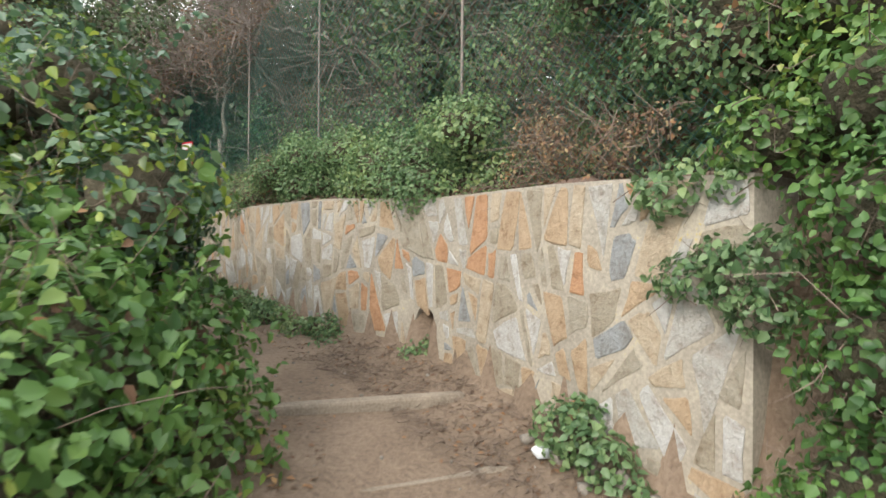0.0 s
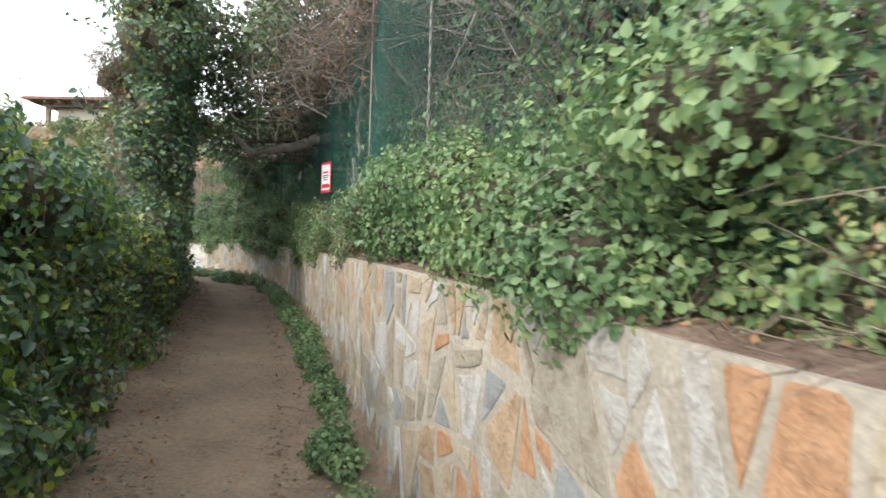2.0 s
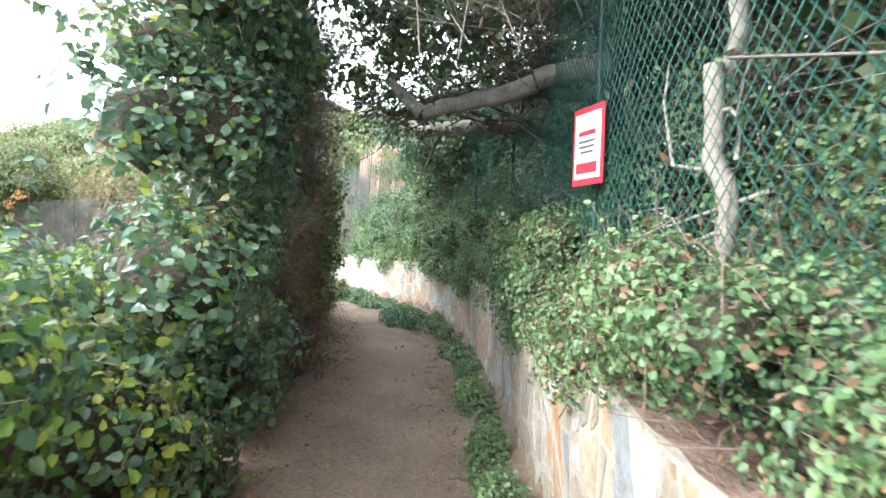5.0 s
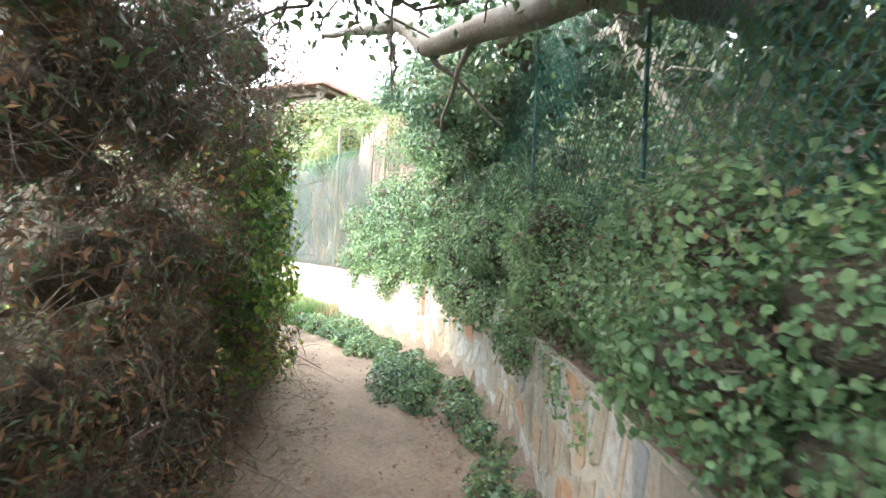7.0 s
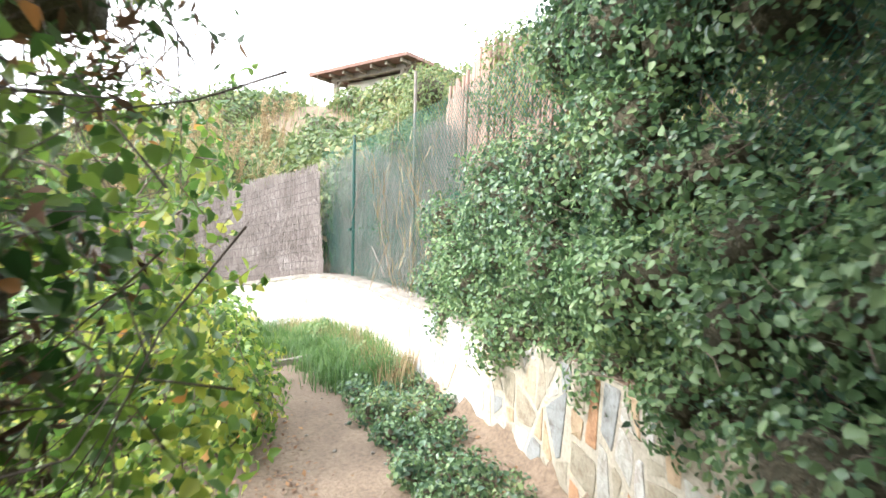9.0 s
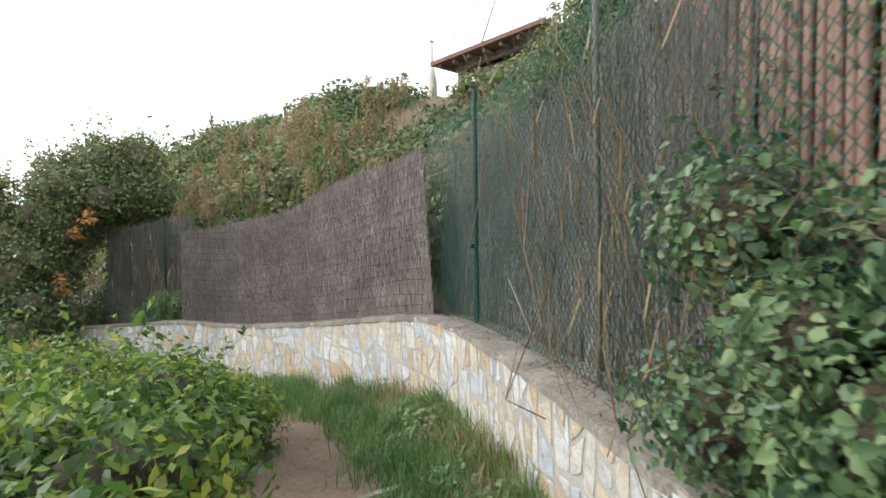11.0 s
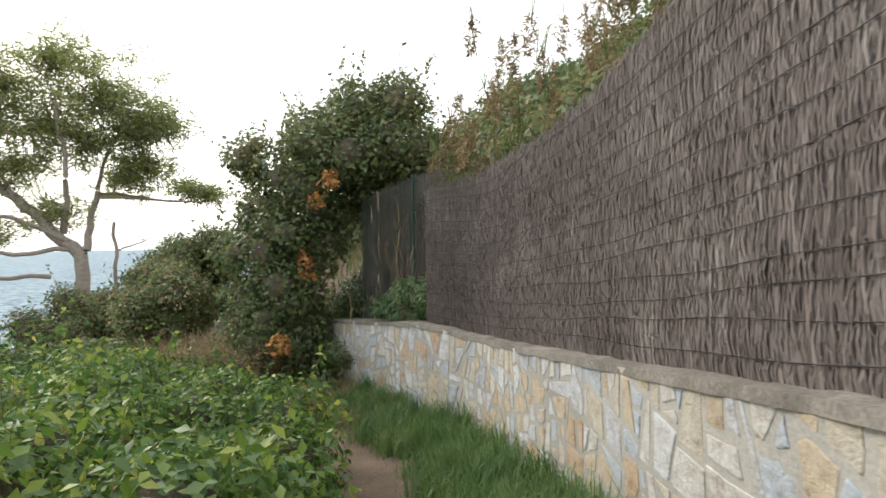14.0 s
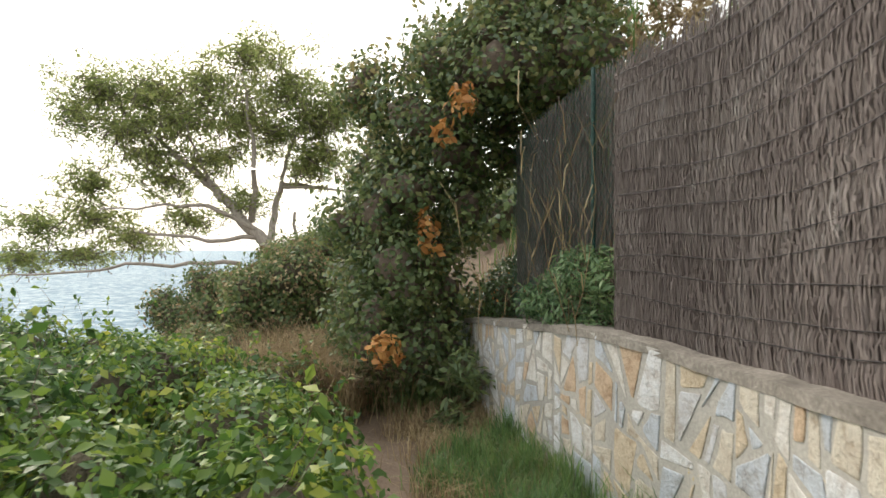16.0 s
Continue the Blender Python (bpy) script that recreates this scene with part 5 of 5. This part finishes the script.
part("pipe", fast_mesh("pipe", *tubes([[(-25.4, 17.6, house_g - 0.5, 0.16), (-25.4, 17.6, 7.6, 0.14), (-25.4, 17.6, 8.1, 0.06), (-25.4, 17.6, 8.8, 0.03)]], 10)), RENDERED, stack)
part("cap", fast_mesh("cap", *tubes([[(-25.4, 17.6, 8.78, 0.07), (-25.4, 17.6, 8.82, 0.07)]], 10)), GREYPOST, stack)



def palm(x, y, z, spread, seed):
    rng = np.random.default_rng(seed)
    g = float(ground_z(x, y)[0])
    ob = thing("palm_tree", (x, y, g), "slender palm standing on the far ridge", "palm", "palms on the ridge")
    part("trunk", fast_mesh("trunk", *tubes([limb((x, y, g - 0.2), (x, y, z), 0.2, 0.14, rng, 0.03, 8)], 8)), BARK, ob, smooth=True)
    for k in range(14):
        a, up = k * 2.4 + rng.uniform(-0.2, 0.2), rng.uniform(0.1, 0.9)
        u = np.linspace(0, 1, 7)
        rib = np.stack([x + np.cos(a) * spread * u, y + np.sin(a) * spread * u, z + spread * (up * u - 0.95 * u * u)], 1)
        lv = np.repeat(rib[1:], 8, axis=0) + rng.normal(size=(48, 3)) * 0.04
        part("frond", fast_mesh("frond", *leaves(lv, rng.normal(size=lv.shape) + [0, 0, 1.0], 0.5, "lance", rng, 0.5, 0.7)), HILLLEAF, ob)


palm(-64.5, 32.4, 17.3, 1.5, 501)
palm(-76.0, 30.6, 17.9, 1.3, 502)

# ---- grasses ----


def scatter(s0, s1, d0, d1, count, rng):
    ss, dd = rng.uniform(s0, s1, count), rng.uniform(d0, d1, count)
    pp = np.array([spot(s, d) for s, d in zip(ss, dd)])
    pp[:, 2] = ground_z(pp[:, 0], pp[:, 1]) - 0.01
    return pp


def tufts(s0, s1, d0, d1, count, per, spread, rng):
    c = scatter(s0, s1, d0, d1, count, rng)
    p = np.repeat(c, per, axis=0) + rng.normal(size=(count * per, 3)) * np.array([spread, spread, 0])
    p[:, 2] = ground_z(p[:, 0], p[:, 1]) - 0.01
    return p


grng = np.random.default_rng(91)
for name, pts, h, w, lean, mat, label in (
        ("grass", tufts(16.2, 27.0, 0.05, 0.6, 150, 110, 0.075, grng), 0.33, 0.0035, 0.5, GRASS, "long green grass along the foot of the wall"),
        ("grass", tufts(21.8, 26.6, 0.3, 0.75, 50, 130, 0.09, grng), 0.26, 0.0035, 0.7, GRASS, "thick green grass tufts beside the path"),
        ("dry_grass", tufts(16.2, 21.5, 0.05, 0.4, 40, 50, 0.08, grng), 0.34, 0.003, 0.5, STRAW, "dry grass at the foot of the wall"),
        ("dry_grass", tufts(26.0, 28.8, 0.1, 0.8, 70, 60, 0.1, grng), 0.24, 0.003, 1.0, STRAW, "matted dry grass at the end of the wall"),
        ("dry_grass", tufts(28.0, 33.0, 1.2, 3.5, 150, 60, 0.16, grng), 0.55, 0.004, 0.8, STRAW, "tall dry grass on the slope above the sea"),
        ("grass", tufts(15.0, 31.0, -8.5, -0.7, 900, 16, 0.25, grng), 0.5, 0.009, 0.6, GRASS, "rough grass between the hillside shrubs"),
        ("dry_grass", tufts(15.0, 31.0, -8.5, -0.7, 600, 14, 0.25, grng), 0.5, 0.008, 0.6, STRAW, "dry grass between the hillside shrubs"),
        ("dry_grass", tufts(28.0, 31.0, 0.9, 2.2, 80, 60, 0.15, grng), 0.85, 0.004, 1.1, STRAW, "arching tan dry grass beside the path"),
        ("grass", tufts(16.2, 21.8, 0.35, 0.75, 90, 60, 0.1, grng), 0.24, 0.0035, 0.8, GRASS, "grass spilling over the edge of the path"),
        ("grass", tufts(28.2, 31.0, 0.0, 0.9, 60, 60, 0.14, grng), 0.45, 0.004, 0.6, GRASS, "green grass beside the path"),
        ("grass", tufts(20.0, 30.0, 2.6, 5.0, 120, 60, 0.16, grng), 0.6, 0.004, 0.5, GRASS, "wild grass among the brambles")):
    tagged(part(name, fast_mesh(name, *blades(pts, h, w, grng, lean)), mat), label, "grass", kind="stuff")


def reed_clump(s, d, count, height, seed, plume=True):
    rng = np.random.default_rng(seed)
    base = spot(s, d)
    base[2] = float(ground_z(base[0], base[1])[0])
    ob = thing("reed_clump", base, "tall dry reeds with feathery straw-coloured plumes" if plume else "dry straw-coloured stalks leaning on the fence", "reeds")
    pts, lv = [], []
    for _ in range(count):
        a = base + rng.normal(size=3) * np.array([0.2, 0.2, 0])
        b = a + np.array([rng.normal() * 0.3, rng.normal() * 0.3, height * rng.uniform(0.7, 1.1)])
        ln = limb(a, b, 0.006 if plume else 0.0028, 0.0015, rng, 0.15 if plume else 0.3, 7)
        part("stalk", fast_mesh("stalk", *tubes([ln], 4)), STRAW, ob)
        for k in range(1, 7):
            for _ in range(3 if plume else 1):
                lv.append(ln[k, :3])
        if plume:
            u = rng.uniform(0, 0.42, (170, 1))
            pts.append(b + np.array([0, 0, 0.1]) - u * np.array([0.1, 0.1, 1]) + rng.normal(size=(170, 3)) * 0.05 * np.sin(u / 0.42 * math.pi) + rng.normal(size=(170, 3)) * 0.008)
    lv = np.array(lv)
    tagged(part("blade_leaves", fast_mesh("blade_leaves", *blades(lv, 0.5 if plume else 0.3, 0.006 if plume else 0.004, rng, 1.1)), STRAW if not plume or seed % 2 else GRASS, ob), kind="stuff")
    if plume:
        pp = np.vstack(pts)
        tagged(part("plume", fast_mesh("plume", *leaves(pp, rng.normal(size=pp.shape), 0.07, "lance", rng, 0.5, 0.4)), STRAW, ob, "feathery plumes"), kind="stuff")


for k, (s, d, h) in enumerate(((25.4, -1.5, 2.4), (25.9, -1.1, 2.2), (24.6, -1.9, 2.6), (23.6, -2.1, 2.6), (26.3, -1.0, 1.9), (25.0, -2.3, 2.5), (24.2, -1.4, 2.3))):
    reed_clump(s, d, 9, h, 300 + k)
for k, (s, h) in enumerate(((16.6, 1.3), (16.9, 1.6), (17.3, 1.8), (26.0, 1.4), (26.4, 1.3), (26.9, 1.2))):
    reed_clump(s, -0.31, 9, h, 320 + k, False)
bush("shrub", heap(25.9, 26.8, -0.35, -0.05, 0.0, 0.45, 0.14, 16, R, True), "small green weeds growing on the wall top", "weeds", NETTLE, "lance", 0.06, 1.0, 210, 30, 0.3, core=0.3)
bush("evergreen_shrub", ground_lumps(27.5, 30.0, -1.2, -0.4, 0.25, 0.3, 18, R), "low dark shrub with russet leaves beside the path", "shrub", DARKLEAF, "oval", 0.05, 1.2, 211, 20, 0.3, second=(RUSSET, 0.06))
bush("dead_sprig", [(-20.72, 9.36, 3.17, 0.12, 0.12, 0.14), (-20.75, 9.15, 2.92, 0.08, 0.08, 0.12), (-20.98, 8.86, 2.03, 0.1, 0.1, 0.2), (-20.6, 8.65, 1.0, 0.18, 0.14, 0.15)], "withered russet leaf sprigs caught in the shrub", "dead leaves", RUSSET, "oval", 0.085, 0.9, 212, 0, core=0, ends=-2)
bush("shrub", ground_lumps(29.5, 33.5, 1.0, 2.6, 0.3, 0.4, 14, R), "low scrub on the slope above the sea", "shrub", HILLLEAF, "chip", 0.065, 1.0, 213, 20, 0.3)

bush("shrub", ground_lumps(23, 33, 4.2, 7.5, 0.2, 0.42, 34, R), "low scrub on the slope falling to the sea", "shrub", HILLLEAF, "chip", 0.08, 1.1, 214, 10, 0.3, ends=-0.9)

# ---- litter on the path ----
lr = np.random.default_rng(55)
lp = np.vstack([scatter(0.2, 16, 0.08, 0.5, 2600, lr), scatter(1.0, 16, 1.05, 1.6, 2600, lr), scatter(0.0, 22, 0.4, 1.2, 500, lr)])
lp[:, 2] += 0.015
tagged(part("fallen_leaves", fast_mesh("fallen_leaves", *leaves(lp, np.tile([0, 0, 1.0], (len(lp), 1)), 0.032, "oval", lr, 0.5, 0.0)), DEADLEAF), "scattered dead leaves along the path edges", "leaves", kind="stuff")
tp = np.vstack([scatter(0.4, 2.8, 0.05, 0.6, 1700, lr), scatter(2.8, 15, 0.1, 0.5, 700, lr), scatter(2.0, 15, 1.1, 1.6, 700, lr)])
td = unit(lr.normal(size=tp.shape) * np.array([1, 1, 0.15]))
tagged(part("fallen_twigs", fast_mesh("fallen_twigs", *tubes(twigs(tp + [0, 0, 0.015], td, 0.09, 0.0025, lr), 3)), TWIG), "broken twigs and straw on the ground", "twigs", kind="stuff")
tt = np.array([spot(s, d, along(s)[4] + 0.03) for s, d in zip(lr.uniform(0.6, 15, 2400), lr.uniform(-0.55, 0.0, 2400))])
tagged(part("fallen_leaves", fast_mesh("fallen_leaves", *leaves(tt, np.tile([0, 0, 1.0], (len(tt), 1)), 0.026, "oval", lr, 0.9, 0.0)), DEADLEAF), "dead leaves lying on the wall top", "leaves", kind="stuff")
tt = np.array([spot(s, d, along(s)[4] + 0.03) for s, d in zip(lr.uniform(0.6, 20.2, 1800), lr.uniform(-0.55, -0.02, 1800))])
td = unit(lr.normal(size=tt.shape) * np.array([1, 1, 0.3]) + [0, 0, 0.1])
tagged(part("fallen_twigs", fast_mesh("fallen_twigs", *tubes(twigs(tt, td, 0.14, 0.0025, lr), 3)), TWIG), "dry twigs lying on the wall top", "twigs", kind="stuff")
bv, bf = ball()
pv, pf = [], []
pb = scatter(0.0, 26, 0.15, 1.3, 420, lr)
for i, q in enumerate(pb):
    r_ = lr.uniform(0.004, 0.014)
    pv.append(q + [0, 0, 0.012] + bv[:, :] * r_ * lr.uniform(0.6, 1.3, 3))
    pf.append(bf + i * len(bv))
tagged(part("pebbles", fast_mesh("pebbles", np.vstack(pv), np.vstack(pf)), CONCRETE), "small pebbles on the earth path", "pebbles", kind="stuff")
for k, (x, y, r_) in enumerate(((0.52, 2.4, 0.05), (0.62, 2.3, 0.06), (0.72, 2.2, 0.055), (0.58, 2.2, 0.035), (0.8, 2.05, 0.05), (0.4, 2.55, 0.04))):
    w_ = 1 + 0.25 * np.sin(bv @ lr.normal(size=3) * 3)
    rk = part("rock", fast_mesh("rock", np.array([x, y, float(ground_z(x, y)[0]) + r_ * 0.35]) + bv * w_[:, None] * r_ * lr.uniform(0.7, 1.2, 3), bf), CONCRETE)
    tagged(rk, "small grey broken stone by the wall foot", "rock", "stones by the wall")
q = np.array([0.44, 2.43, float(ground_z(0.44, 2.43)[0]) + 0.035])
w_ = 1 + 0.3 * np.sin(bv @ lr.normal(size=3) * 5)
tagged(part("plastic_cup", fast_mesh("plastic_cup", q + bv * w_[:, None] * np.array([0.05, 0.035, 0.035]), bf), LITTER), "crumpled white plastic cup lying on the ground", "litter")
pm = Matrix.Translation((-12.6, 12.06, float(ground_z(-12.6, 12.06)[0]) + 0.02)) @ Matrix.Rotation(math.atan2(0.52, -0.13), 4, "Z")
tagged(part("path_step", box_bm(0, 0, 0, 0.62, 0.05, 0.1, 0.012, pm), CONCRETE), "pale concrete edging across the earth path", "step", "path steps")

# ---- stones of the walls ----
srng = np.random.default_rng(21)
for (w, s0, s1), mat, (cw, ch) in zip(WALLS, (STONE_WARM, STONE_WARM, STONE_PALE), ((0.016, 0.075), (0.018, 0.07), (0.016, 0.065))):
    for q in stone_cells(s0, s1, cw, ch, srng):
        part("stone", stone_mesh(q, srng), mat, w)
